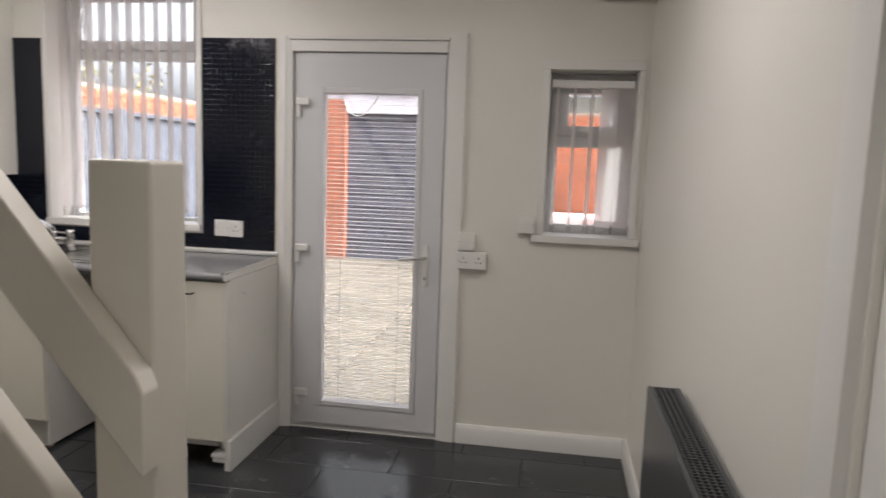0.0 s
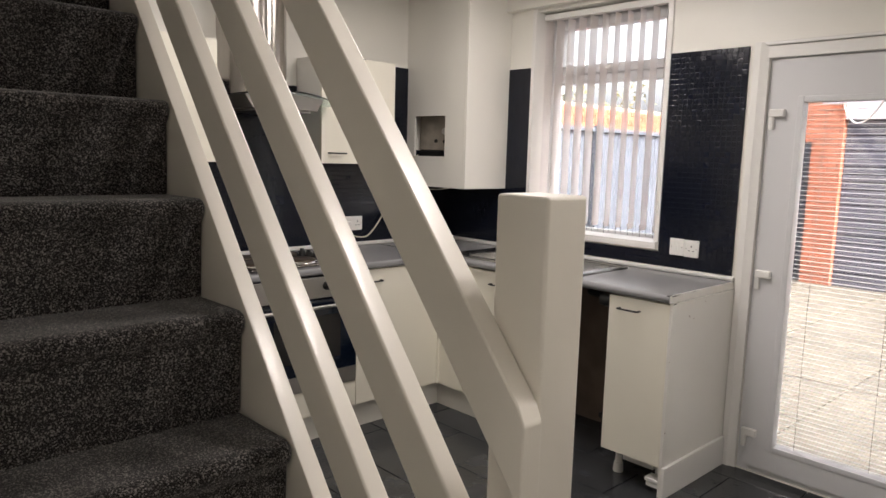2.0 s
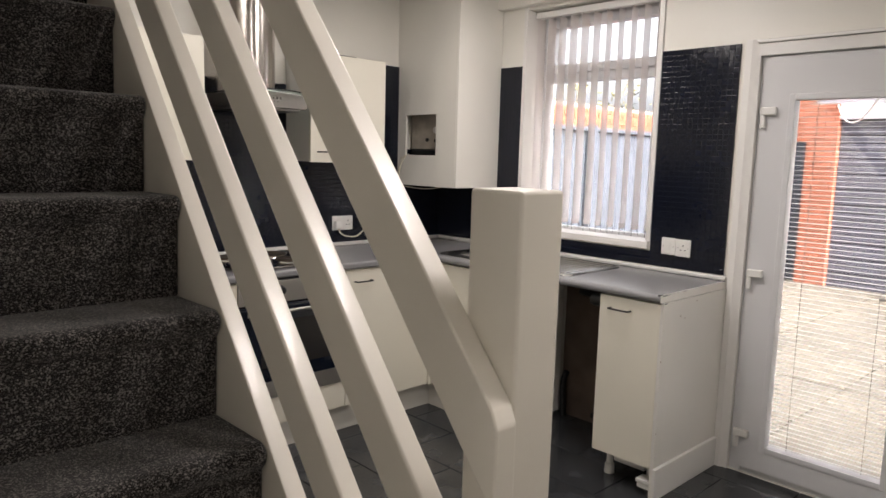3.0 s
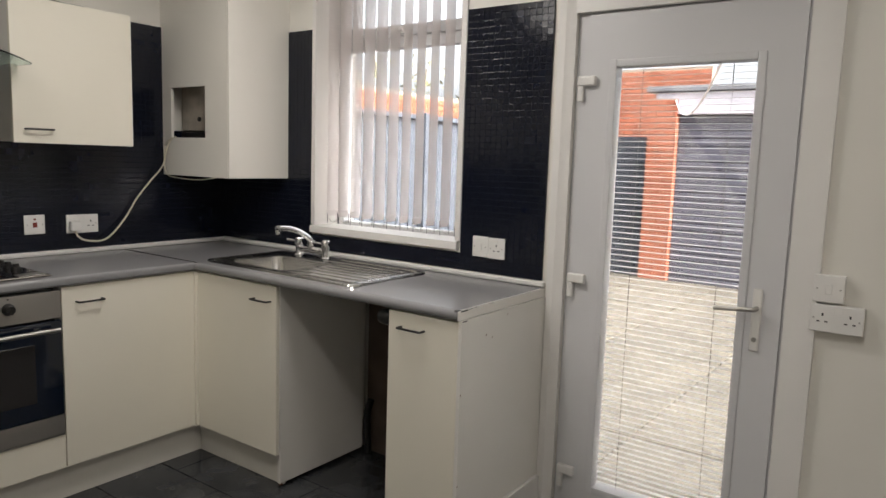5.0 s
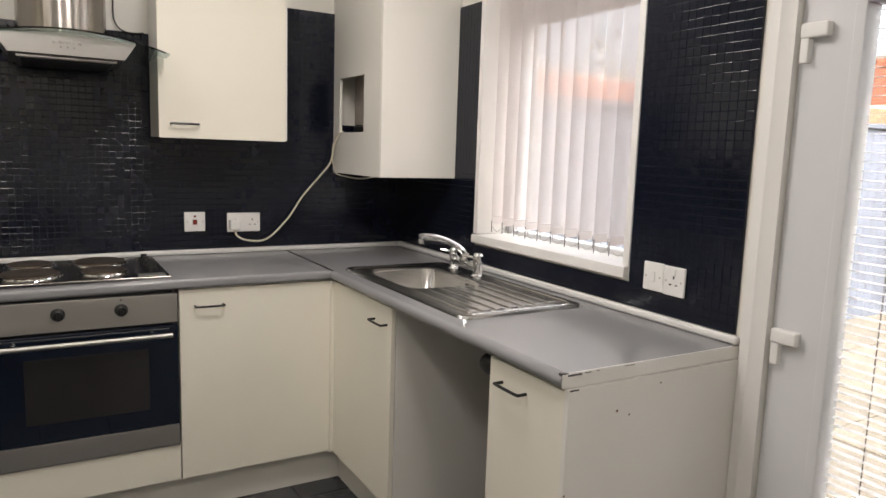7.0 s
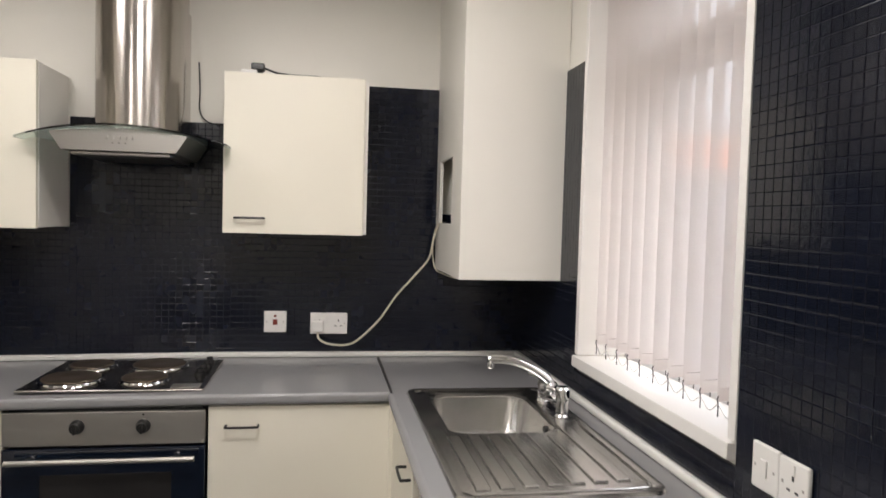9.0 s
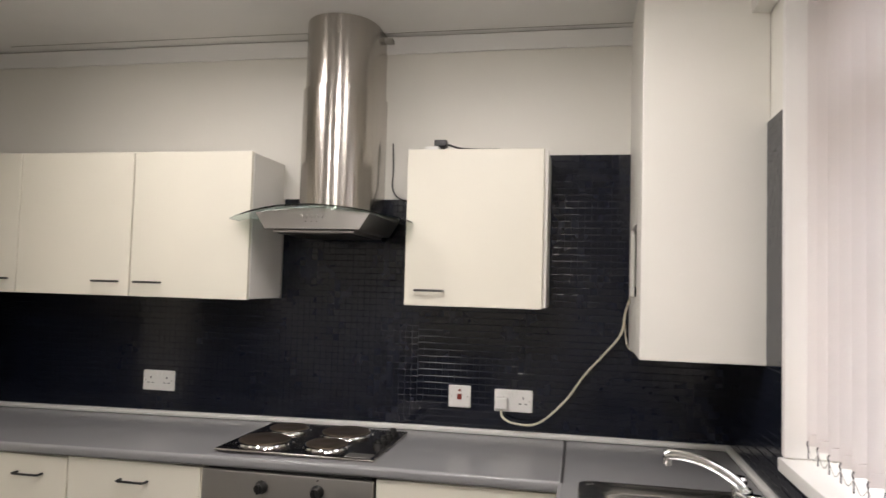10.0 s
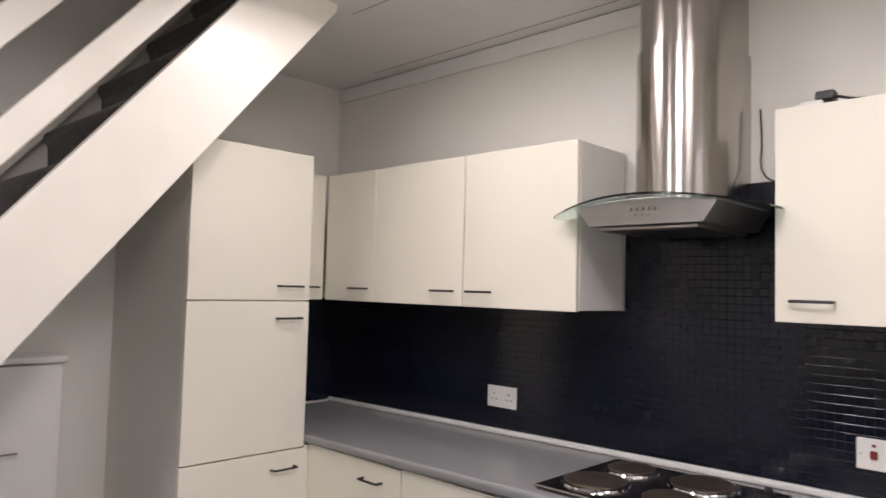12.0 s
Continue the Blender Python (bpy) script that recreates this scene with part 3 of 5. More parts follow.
def vertical_blind(name, x0, x1, y, z0, z1, pitch, width, angles, label):
    b = thing(name, ((x0 + x1) / 2, y, z1), label, "window blind")
    part("headrail", box(x0, x1, y - 0.022, y + 0.022, z1, z1 + 0.035, 0.004), M_PLASTIC, b)
    rnd = random.Random(4)
    n = int((x1 - x0 - 0.02) / pitch)
    lows = []
    for i in range(n + 1):
        cx = x0 + 0.03 + i * (x1 - x0 - 0.06) / n
        a = radians(angles(i / n) + rnd.uniform(-4, 4))
        dx, dy = math.cos(a) * width / 2, math.sin(a) * width / 2
        nx, ny = -math.sin(a), math.cos(a)
        bm = bmesh.new()
        rows = []
        for k in range(5):
            s = k / 2 - 1
            c = 0.006 * (1 - s * s)
            rows.append([bm.verts.new((cx + dx * s + nx * c, y + dy * s + ny * c, zz)) for zz in (z0, z1 - 0.004)])
        for r, q in zip(rows, rows[1:]):
            bm.faces.new((r[0], q[0], q[1], r[1]))
        bmesh.ops.solidify(bm, geom=list(bm.faces), thickness=0.0008)
        part("vane", bm, M_VANE, b)
        wt = box(-width / 2 + 0.004, width / 2 - 0.004, -0.0022, 0.0022, 0, 0.03, 0.001, 1)
        bmesh.ops.transform(wt, matrix=Matrix.Translation((cx + nx * 0.004, y + ny * 0.004, z0 - 0.002)) @ Matrix.Rotation(a, 4, "Z"), verts=wt.verts)
        part("vane_weight", wt, M_VANE, b)
        for s in (-1, 1):
            ex, ey = cx + dx * s * 0.93, y + dy * s * 0.93
            part("clip", tube([(ex, ey, z0 + 0.012), (ex + 0.003, ey - 0.004, z0 + 0.004), (ex, ey, z0 - 0.006), (ex, ey, z0 - 0.034)], 0.0017, 6, 3), M_CLIP, b, "dark chain clip")
        lows.append((cx - dx * 0.93, y - dy * 0.93))
    for (p, q), (r, s) in zip(lows, lows[1:]):
        part("chain", tube([(p, q, z0 - 0.006), ((p + r) / 2, (q + s) / 2, z0 - 0.028), (r, s, z0 - 0.006)], 0.0012, 5, 4), M_STEELH, b)
    return b


vertical_blind("vertical_blind", 0.75, 1.585, 0.075, 1.10, 2.275, 0.08, 0.089, lambda u: 100, "white fabric vertical blind with its vanes turned open")
vertical_blind("vertical_blind", 3.40, 3.785, 0.075, 1.135, 1.80, 0.075, 0.089, lambda u: 100 if u < 0.55 else 160, "white fabric vertical blind in the small window")


# ---- kitchen units ----
def bar_handle(parent, c, axis, out, length=0.10):
    """A slim black bow handle centred on c along an axis, standing off the front."""
    c, out = Vector(c), Vector(out)
    u = Vector((1, 0, 0)) if axis == "x" else Vector((0, 1, 0))
    pts = [c - u * length / 2, c - u * length / 2 + out * 0.020, c - u * (length / 2 - 0.008) + out * 0.027, c + u * (length / 2 - 0.008) + out * 0.027, c + u * length / 2 + out * 0.020, c + u * length / 2]
    return part("handle", tube(pts, 0.0042, 8, 3), M_BLACK, parent, "black bow handle")


def west_unit(name, y0, y1, doors, z0=0.15, label="", top=0.868):
    """A base unit on the west wall: carcass and its fronts as (y0, y1, z0, z1, handle y or None)."""
    u = thing(name, (0.3, (y0 + y1) / 2, 0), label, "cabinet", "kitchen units")
    part("body", box(0.02, 0.568, y0 + 0.001, y1 - 0.001, z0, top, 0.001, 1), M_CARCASS, u)
    for a, b, c, d, h in doors:
        f = part("door", box(0.570, 0.588, a + 0.0015, b - 0.0015, c, d, 0.0025), M_DOORFRONT, u)
        if h is not None:
            bar_handle(f, (0.588, h, d - 0.062), "y", (1, 0, 0))
    return u


west_unit("base_cabinet", -1.176, -0.601, [(-1.176, -0.590, 0.148, 0.866, -1.07)], label="cream base cabinet between oven and corner")
west_unit("drawer_unit", -2.290, -1.784, [(-2.290, -1.784, 0.66, 0.856, -2.03), (-2.290, -1.784, 0.40, 0.656, -2.03), (-2.290, -1.784, 0.148, 0.396, -2.03)], label="cream drawer unit beside the oven", top=0.856)
west_unit("base_cabinet", -2.832, -2.293, [(-2.832, -2.293, 0.148, 0.850, -2.44)], label="cream base cabinet beside the tall unit", top=0.848)


def corner_unit():
    u = thing("corner_cabinet", (0.85, -0.3, 0), "cream corner base cabinet under the sink", "cabinet", "kitchen units")
    part("body", box(0.59, 1.112, -0.552, -0.03, 0.15, 0.752, 0.001, 1), M_CARCASS, u)
    part("side_panel", box(1.114, 1.130, -0.568, -0.06, 0.02, 0.868, 0.001, 1), M_CARCASS, u)
    f = part("door", box(0.604, 1.128, -0.588, -0.570, 0.148, 0.866, 0.0025), M_DOORFRONT, u)
    bar_handle(f, (1.045, -0.588, 0.80), "x", (0, -1, 0))
    part("filler", box(0.5885, 0.6035, -0.6005, -0.571, 0.148, 0.866, 0.001, 1), M_DOORFRONT, u)


corner_unit()


def end_unit():
    u = thing("end_cabinet", (1.88, -0.3, 0), "narrow cream end cabinet with an exposed broken plinth", "cabinet", "kitchen units")
    part("body", box(1.728, 2.024, -0.552, -0.03, 0.15, 0.868, 0.001, 1), M_CARCASS, u)
    f = part("door", box(1.726, 2.026, -0.590, -0.571, 0.135, 0.866, 0.0025), M_DOORFRONT, u)
    bar_handle(f, (1.835, -0.590, 0.812), "x", (0, -1, 0))
    part("end_panel", box(2.027, 2.042, -0.592, -0.003, 0.0, 0.872, 0.002), M_CARCASS, u, "white painted end panel")
    for y, z, a, b in ((-0.44, 0.80, 0.004, 0.003), (-0.40, 0.785, 0.003, 0.006), (-0.588, 0.62, 0.003, 0.005), (-0.587, 0.30, 0.003, 0.004), (-0.30, 0.85, 0.003, 0.003)):
        part("scuff", lathe([(a, 2.0421), (a * 0.6, 2.0426), (0.0004, 2.0427)], (0, y, z), "x", 7), M_CARDWOOD, u, "small dark chip in the paint")
    part("paint_flake", box(2.0421, 2.0428, -0.589, -0.562, 0.8675, 0.8715, 0.0003, 1), M_JOINT, u, "dark chipped paint under the worktop")
    part("end_skirting", box(2.043, 2.060, -0.600, -0.024, 0.0, 0.145, 0.005), M_TRIM, u)
    # what the missing plinth lays bare
    for x, y in ((1.765, -0.49), (1.975, -0.49), (1.765, -0.12), (1.975, -0.12)):
        part("leg", lathe([(0.014, 0.15), (0.016, 0.05), (0.022, 0.045), (0.024, 0.001)], (x, y, 0), "z", 14), M_PLASTIC, u)
    part("hose_clip", lathe([(0.012, 1.7245), (0.026, 1.716), (0.030, 1.695), (0.026, 1.668), (0.010, 1.662)], (0, -0.560, 0.828), "x", 18), M_BLACK, u, "black hose clip on the inner side")
    part("bracket", box(1.79, 1.95, -0.50, -0.47, 0.07, 0.115, 0.004), M_PLASTIC, u)
    part("bracket", box(1.96, 2.02, -0.575, -0.50, 0.028, 0.05, 0.004), M_PLASTIC, u)
    part("bracket", box(1.955, 2.022, -0.58, -0.52, 0.052, 0.07, 0.004), M_PLASTIC, u)


end_unit()

structure("plinth_west", box(0.52, 0.535, -2.83, -0.52, 0.0, 0.146, 0.002), M_PLINTH, "off-white plinth under the kitchen units", "plinth")
structure("plinth_corner", box(0.536, 1.112, -0.535, -0.520, 0.0, 0.146, 0.002), M_PLINTH, "off-white plinth with a chipped end", "plinth")
structure("plinth_end_chip", box(1.101, 1.113, -0.548, -0.536, 0.0, 0.147, 0.001), M_CARDWOOD, "bare chipboard plinth end", "plinth")
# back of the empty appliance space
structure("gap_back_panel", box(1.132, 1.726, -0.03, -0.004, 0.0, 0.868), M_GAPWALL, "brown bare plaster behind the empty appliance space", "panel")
pipe = thing("waste_pipe", (1.55, -0.08, 0.3), "black plumbing in the empty appliance space", "pipe")
part("hose", tube([(1.25, -0.06, 0.74), (1.40, -0.075, 0.72), (1.56, -0.08, 0.60), (1.60, -0.10, 0.30), (1.56, -0.13, 0.14), (1.42, -0.14, 0.09)], 0.018, 10, 6), M_BLACK, pipe)
part("hose", tube([(1.165, -0.055, 0.002), (1.160, -0.058, 0.10), (1.158, -0.056, 0.20), (1.172, -0.050, 0.26)], 0.017, 10, 5), M_BLACK, pipe)
part("valve", lathe([(0.02, -0.03), (0.034, -0.025), (0.034, 0.02), (0.02, 0.03)], (1.60, -0.13, 0.25), "y", 16), M_BLACK, pipe)
part("valve", lathe([(0.018, -0.03), (0.03, -0.02), (0.03, 0.02), (0.018, 0.03)], (1.58, -0.11, 0.72), "y", 16), M_BLACK, pipe)


def sag(bm):
    """The west run drops slightly towards the stairs."""
    for v in bm.verts:
        if v.co.y < -1.2:
            v.co.z += (v.co.y + 1.2) * 0.012
    return bm


def sealant_strip():
    return prism([(0.001, -3.477), (0.025, -3.477), (0.025, -1.2), (0.025, -0.001), (0.001, -0.001), (0.001, -1.2)], "z", 0.9085, 0.930, 0.007, 2)


def worktop():
    w = thing("worktop", (0.3, -1.4, 0.89), "dark grey laminate worktop with rolled edge, L-shaped", "worktop")
    edge = 0.012

    def run(outline, name):
        bm = prism(outline, "z", 0.872, 0.908)
        es = [e for e in bm.edges if abs(e.verts[0].co.z - e.verts[1].co.z) < 1e-5]
        bmesh.ops.bevel(bm, geom=es, offset=edge, segments=4, affect="EDGES", profile=0.5)
        sag(bm)
        return part(name, bm, M_WORKTOP, w)

    # the sink leg, open where the bowl drops in
    bm = bmesh.new()
    run([(0.001, -3.477), (0.605, -3.477), (0.605, -1.2), (0.605, -0.594), (0.001, -0.594), (0.001, -1.2)], "west_slab")
    SX0, SX1, SY0, SY1 = 0.66, 1.07, -0.48, -0.17
    box(0.001, SX0, -0.590, -0.001, 0.872, 0.908, bm=bm)
    box(SX1, 2.030, -0.590, -0.001, 0.872, 0.908, bm=bm)
    box(SX0, SX1, -0.590, SY0, 0.872, 0.908, bm=bm)
    box(SX0, SX1, SY1, -0.001, 0.872, 0.908, bm=bm)
    part("sink_slab", bm, M_WORKTOP, w)
    part("front_edge", tube([(0.606, -0.590, 0.890), (2.030, -0.590, 0.890)], 0.0178, 16, 1), M_WORKTOP, w)
    part("joint_strip", box(0.002, 0.612, -0.5945, -0.5895, 0.872, 0.9095, 0.0008, 1), M_JOINT, w, "dark worktop joint strip")
    part("worn_corner", box(2.016, 2.0310, -0.6035, -0.590, 0.9000, 0.9090, 0.003), M_JOINT, w, "worn dark corner")
    part("end_strip", box(2.0303, 2.0335, -0.6045, -0.003, 0.8735, 0.9055, 0.001, 1), M_CARCASS, w, "white painted worktop end")
    for ya, yb, za in ((-0.590, -0.548, 0.9005), (-0.542, -0.520, 0.9030), (-0.505, -0.494, 0.9036), (-0.418, -0.384, 0.9038)):
        part("chipped_edge", box(2.0336, 2.0345, ya, yb, za, 0.9052, 0.0004, 1), M_JOINT, w, "dark bare edge where the white strip has chipped")
    part("end_bead", tube([(2.031, -0.585, 0.9060), (2.031, -0.3, 0.9062), (2.031, -0.03, 0.9060)], 0.0026, 8, 4), M_SEALANT, w, "white sealant bead along the cut end")
    structure("trim_sealant_west", sag(sealant_strip()), M_SEALANT, "white sealant strip along the worktop", "trim")
    structure("trim_sealant_north", box(0.027, 2.036, -0.024, -0.001, 0.9085, 0.932, 0.008, 3), M_SEALANT, "white sealant strip along the worktop", "trim")


worktop()


def oven():
    o = thing("built_in_oven", (0.45, -1.48, 0.28), "built-in stainless steel oven with dark glass door", "oven")
    y0, y1 = -1.775, -1.182
    part("body", box(0.03, 0.575, y0 + 0.012, y1 - 0.012, 0.283, 0.866, 0.002), M_BLACK, o)
    part("control_panel", box(0.577, 0.596, y0, y1, 0.752, 0.858, 0.004), M_STEELH, o, "brushed steel control panel")
    d = part("door", box(0.577, 0.598, y0, y1, 0.372, 0.744, 0.004), M_OVENGLASS, o, "dark glass oven door")
    part("inner_window", box(0.5985, 0.5995, y0 + 0.11, y1 - 0.10, 0.44, 0.665, 0.0004, 1), mat("oven_inner_glass", (0.022, 0.021, 0.021), 0.12, vary=0.2), d)
    part("lower_trim", box(0.577, 0.597, y0, y1, 0.292, 0.370, 0.004), M_STEELH, o, "brushed steel lower panel")
    part("handle", tube([(0.638, y0 + 0.025, 0.716), (0.638, y1 - 0.025, 0.716)], 0.0085, 14, 1), M_STEELH, d, "steel bar handle")
    for y in (y0 + 0.085, y1 - 0.085):
        part("handle_post", lathe([(0.011, 0.598), (0.007, 0.606), (0.007, 0.634)], (0, y, 0.716), "x", 14), M_CHROME, d)
    for y in (y0 + 0.215, y1 - 0.185):
        k = part("knob", lathe([(0.022, 0.596), (0.021, 0.606), (0.016, 0.612), (0.015, 0.624), (0.012, 0.626), (0.001, 0.626)], (0, y, 0.812), "x", 24), M_BLACK, o, "black turning knob")
        part("grip", box(0.612, 0.632, y - 0.004, y + 0.004, 0.796, 0.828, 0.002), M_BLACK, k)
    part("indicator", lathe([(0.003, 0.596), (0.003, 0.599), (0.001, 0.6)], (0, y1 - 0.185, 0.848), "x", 10), M_BLACK, o)
    h = thing("oven_housing", (0.4, -1.48, 0.15), "cream oven housing panel below the oven", "cabinet", "kitchen units")
    part("front_panel", box(0.570, 0.588, -1.780, -1.178, 0.148, 0.286, 0.0025), M_DOORFRONT, h)
    part("side_panel", box(0.03, 0.585, -1.7835, -1.7765, 0.286, 0.866, 0.001, 1), M_DOORFRONT, h)
    part("metal_strip", box(0.572, 0.594, -1.777, -1.180, 0.2865, 0.2905, 0.001, 1), M_STEELH, h)


oven()


def hob():
    hb = thing("electric_hob", (0.34, -1.475, 0.91), "electric hob with four iron hotplates", "hob")
    part("top_plate", box(0.095, 0.560, -1.755, -1.195, 0.9085, 0.917, 0.004, 3), M_HOB, hb, "polished dark steel plate")
    for x, y, r in ((0.21, -1.635, 0.073), (0.42, -1.635, 0.090), (0.21, -1.405, 0.090), (0.42, -1.405, 0.073)):
        p = part("hotplate", lathe([(r, 0.917), (r, 0.927), (r - 0.006, 0.931), (r * 0.4, 0.9305), (r * 0.36, 0.929), (0.002, 0.929)], (x, y, 0), "z", 40), M_PLATE, hb, "dark iron hotplate")
        part("steel_ring", lathe([(r + 0.012, 0.917), (r + 0.010, 0.922), (r + 0.001, 0.924), (r + 0.001, 0.917)], (x, y, 0), "z", 40), M_CHROME, p)
    for i in range(4):
        kb = part("knob", lathe([(0.019, 0.917), (0.018, 0.926), (0.012, 0.930), (0.011, 0.940), (0.001, 0.941)], (0.16 + i * 0.068, -1.238, 0), "z", 20), M_BLACK, hb, "black hob knob")
    part("badge_plate", box(0.49, 0.545, -1.30, -1.21, 0.9172, 0.9185, 0.0005, 1), M_STEELH, hb, "small metal plate")


hob()


def sink():
    s = thing("kitchen_sink", (1.05, -0.31, 0.91), "stainless steel inset sink with grooved drainer", "sink")
    X0, X1, Y0, Y1 = 0.590, 1.515, -0.548, -0.078
    bx0, bx1, by0, by1 = 0.665, 1.065, -0.475, -0.175
    zt = 0.9165

    def rounded(x0, x1, y0, y1, r, n=6):
        out = []
        for cx, cy, a0 in ((x1 - r, y1 - r, 0), (x0 + r, y1 - r, 90), (x0 + r, y0 + r, 180), (x1 - r, y0 + r, 270)):
            for k in range(n + 1):
                a = radians(a0 + 90 * k / n)
                out.append((cx + r * math.cos(a), cy + r * math.sin(a)))
        return out

    bm = bmesh.new()

    def loop(pts, z):
        return [bm.verts.new((x, y, z)) for x, y in pts]

    rim = [loop(rounded(X0, X1, Y0, Y1, 0.04), 0.909), loop(rounded(X0 + 0.004, X1 - 0.004, Y0 + 0.004, Y1 - 0.004, 0.038), zt),
           loop(rounded(X0 + 0.018, X1 - 0.018, Y0 + 0.018, Y1 - 0.018, 0.03), zt), loop(rounded(X0 + 0.024, X1 - 0.024, Y0 + 0.024, Y1 - 0.024, 0.028), zt - 0.004)]
    bowl = [loop(rounded(bx0 - 0.012, bx1 + 0.012, by0 - 0.012, by1 + 0.012, 0.07), zt - 0.004), loop(rounded(bx0, bx1, by0, by1, 0.06), zt - 0.012),
            loop(rounded(bx0 + 0.012, bx1 - 0.012, by0 + 0.012, by1 - 0.012, 0.055), 0.80), loop(rounded(bx0 + 0.04, bx1 - 0.04, by0 + 0.04, by1 - 0.04, 0.04), 0.765)]
    for rings in (rim, bowl):
        for a, b in zip(rings, rings[1:]):
            for i in range(len(a)):
                j = (i + 1) % len(a)
                bm.faces.new((a[i], a[j], b[j], b[i]))
    bm.faces.new(bowl[-1])
    es = [bm.edges.get((r[i], r[(i + 1) % len(r)])) for r in (rim[-1], bowl[0]) for i in range(len(r))]
    bmesh.ops.triangle_fill(bm, edges=es, use_beauty=True)
    bmesh.ops.recalc_face_normals(bm, faces=bm.faces)
    part("basin", bm, M_SINK, s)
    for i in range(7):
        y = -0.497 + i * 0.054
        xa = 1.100 if i < 6 else 0.99
        part("drainer_rib", box(xa, 1.462 - 0.004 * i, y, y + 0.034, zt - 0.006, zt + 0.0012, 0.0032, 3), M_SINK, s)
    part("drainer_lip", tube([(1.02, -0.104, zt - 0.002), (1.40, -0.104, zt - 0.002), (1.468, -0.112, zt - 0.002), (1.487, -0.140, zt - 0.002), (1.489, -0.30, zt - 0.002), (1.487, -0.500, zt - 0.002)], 0.0042, 8, 5), M_SINK, s)
    part("overflow", lathe([(0.012, 0.006), (0.012, 0.0), (0.010, -0.0015), (0.001, -0.0015)], (0.945, -0.1815, 0.878), "y", 16), M_BLACK, s)
    part("waste", lathe([(0.035, 0.766), (0.033, 0.769), (0.012, 0.767), (0.001, 0.767)], (0.865, -0.325, 0), "z", 24), M_CHROME, s)


sink()


def tap():
    x, y = 0.850, -0.128
    t = thing("mixer_tap", (x, y, 0.915), "chrome kitchen mixer tap with long raised spout", "tap")
    for dx in (-0.090, 0.090):
        part("pillar", lathe([(0.025, 0.9125), (0.025, 0.918), (0.019, 0.924), (0.017, 0.955), (0.020, 0.966)], (x + dx, y, 0), "z", 24), M_CHROME, t)
        hd = part("tap_head", lathe([(0.019, 0.967), (0.021, 0.972), (0.021, 0.996), (0.016, 1.003), (0.001, 1.004)], (x + dx, y, 0), "z", 20), M_CHROME, t)
        part("lever", tube([(x + dx - 0.014, y - 0.006, 0.985), (x + dx - 0.034, y - 0.020, 0.988), (x + dx - 0.052, y - 0.032, 0.990)], 0.0055, 10, 4), M_CHROME, hd)
    part("bridge", tube([(x - 0.090, y, 0.944), (x - 0.03, y - 0.006, 0.950), (x + 0.03, y - 0.006, 0.950), (x + 0.090, y, 0.944)], 0.015, 16, 6), M_CHROME, t)
    part("spout_base", lathe([(0.019, 0.945), (0.022, 0.962), (0.021, 0.985), (0.017, 0.995)], (x, y - 0.005, 0), "z", 20), M_CHROME, t)
    spout = tube([(x, y - 0.002, 0.982), (x - 0.003, y - 0.025, 1.010), (x - 0.009, y - 0.075, 1.040), (x - 0.017, y - 0.130, 1.058), (x - 0.024, y - 0.180, 1.062), (x - 0.026, y - 0.196, 1.058)], 0.0135, 14, 6)
    part("spout", spout, M_CHROME, t)
    part("nozzle", lathe([(0.0105, 1.034), (0.012, 1.036), (0.0125, 1.054)], (x - 0.025, y - 0.190, 0), "z", 18), M_CHROME, t)


tap()


# ---- wall cabinets ----
def wall_cabinet(y0, y1, x1, z0, z1, fronts, label, stick=0.0):
    u = thing("wall_cabinet", (0.15, (y0 + y1) / 2, z0), label, "cabinet", "wall cabinets")
    part("body", box(0.012, x1 - 0.020, y0, y1, z0, z1, 0.001, 1), M_CARCASS, u)
    for a, b, h in fronts:
        f = part("door", box(x1 - 0.0185, x1, a + 0.0015, b - 0.0015, z0 - 0.004, z1 + 0.003, 0.0025), M_DOORFRONT, u)
        if h is not None:
            bar_handle(f, (x1, h, z0 + 0.052), "y", (1, 0, 0), 0.10)
    return u


wall_cabinet(-1.180, -0.670, 0.268, 1.414, 1.982, [(-1.186, -0.682, -1.09)], "cream wall cabinet beside the cooker hood, door ajar")
wall_cabinet(-2.286, -1.785, 0.308, 1.414, 1.975, [(-2.284, -1.785, -2.20)], "cream wall cabinet with a black bow handle")
wall_cabinet(-2.800, -2.288, 0.308, 1.414, 1.975, [(-2.800, -2.288, -2.385)], "cream wall cabinet with a black bow handle")
wall_cabinet(-3.170, -2.802, 0.308, 1.414, 1.975, [(-3.140, -2.802, -2.89)], "cream corner wall cabinet")


def south_wall_cabinet():
    u = thing("wall_cabinet", (0.45, -3.3, 1.41), "narrow cream wall cabinet beside the tall unit", "cabinet", "wall cabinets")
    part("body", box(0.31, 0.604, SOUTH + 0.002, -3.172, 1.414, 1.975, 0.001, 1), M_CARCASS, u)
    f = part("door", box(0.312, 0.602, -3.170, -3.152, 1.41, 1.978, 0.0025), M_DOORFRONT, u)
    bar_handle(f, (0.40, -3.152, 1.466), "x", (0, 1, 0))


south_wall_cabinet()


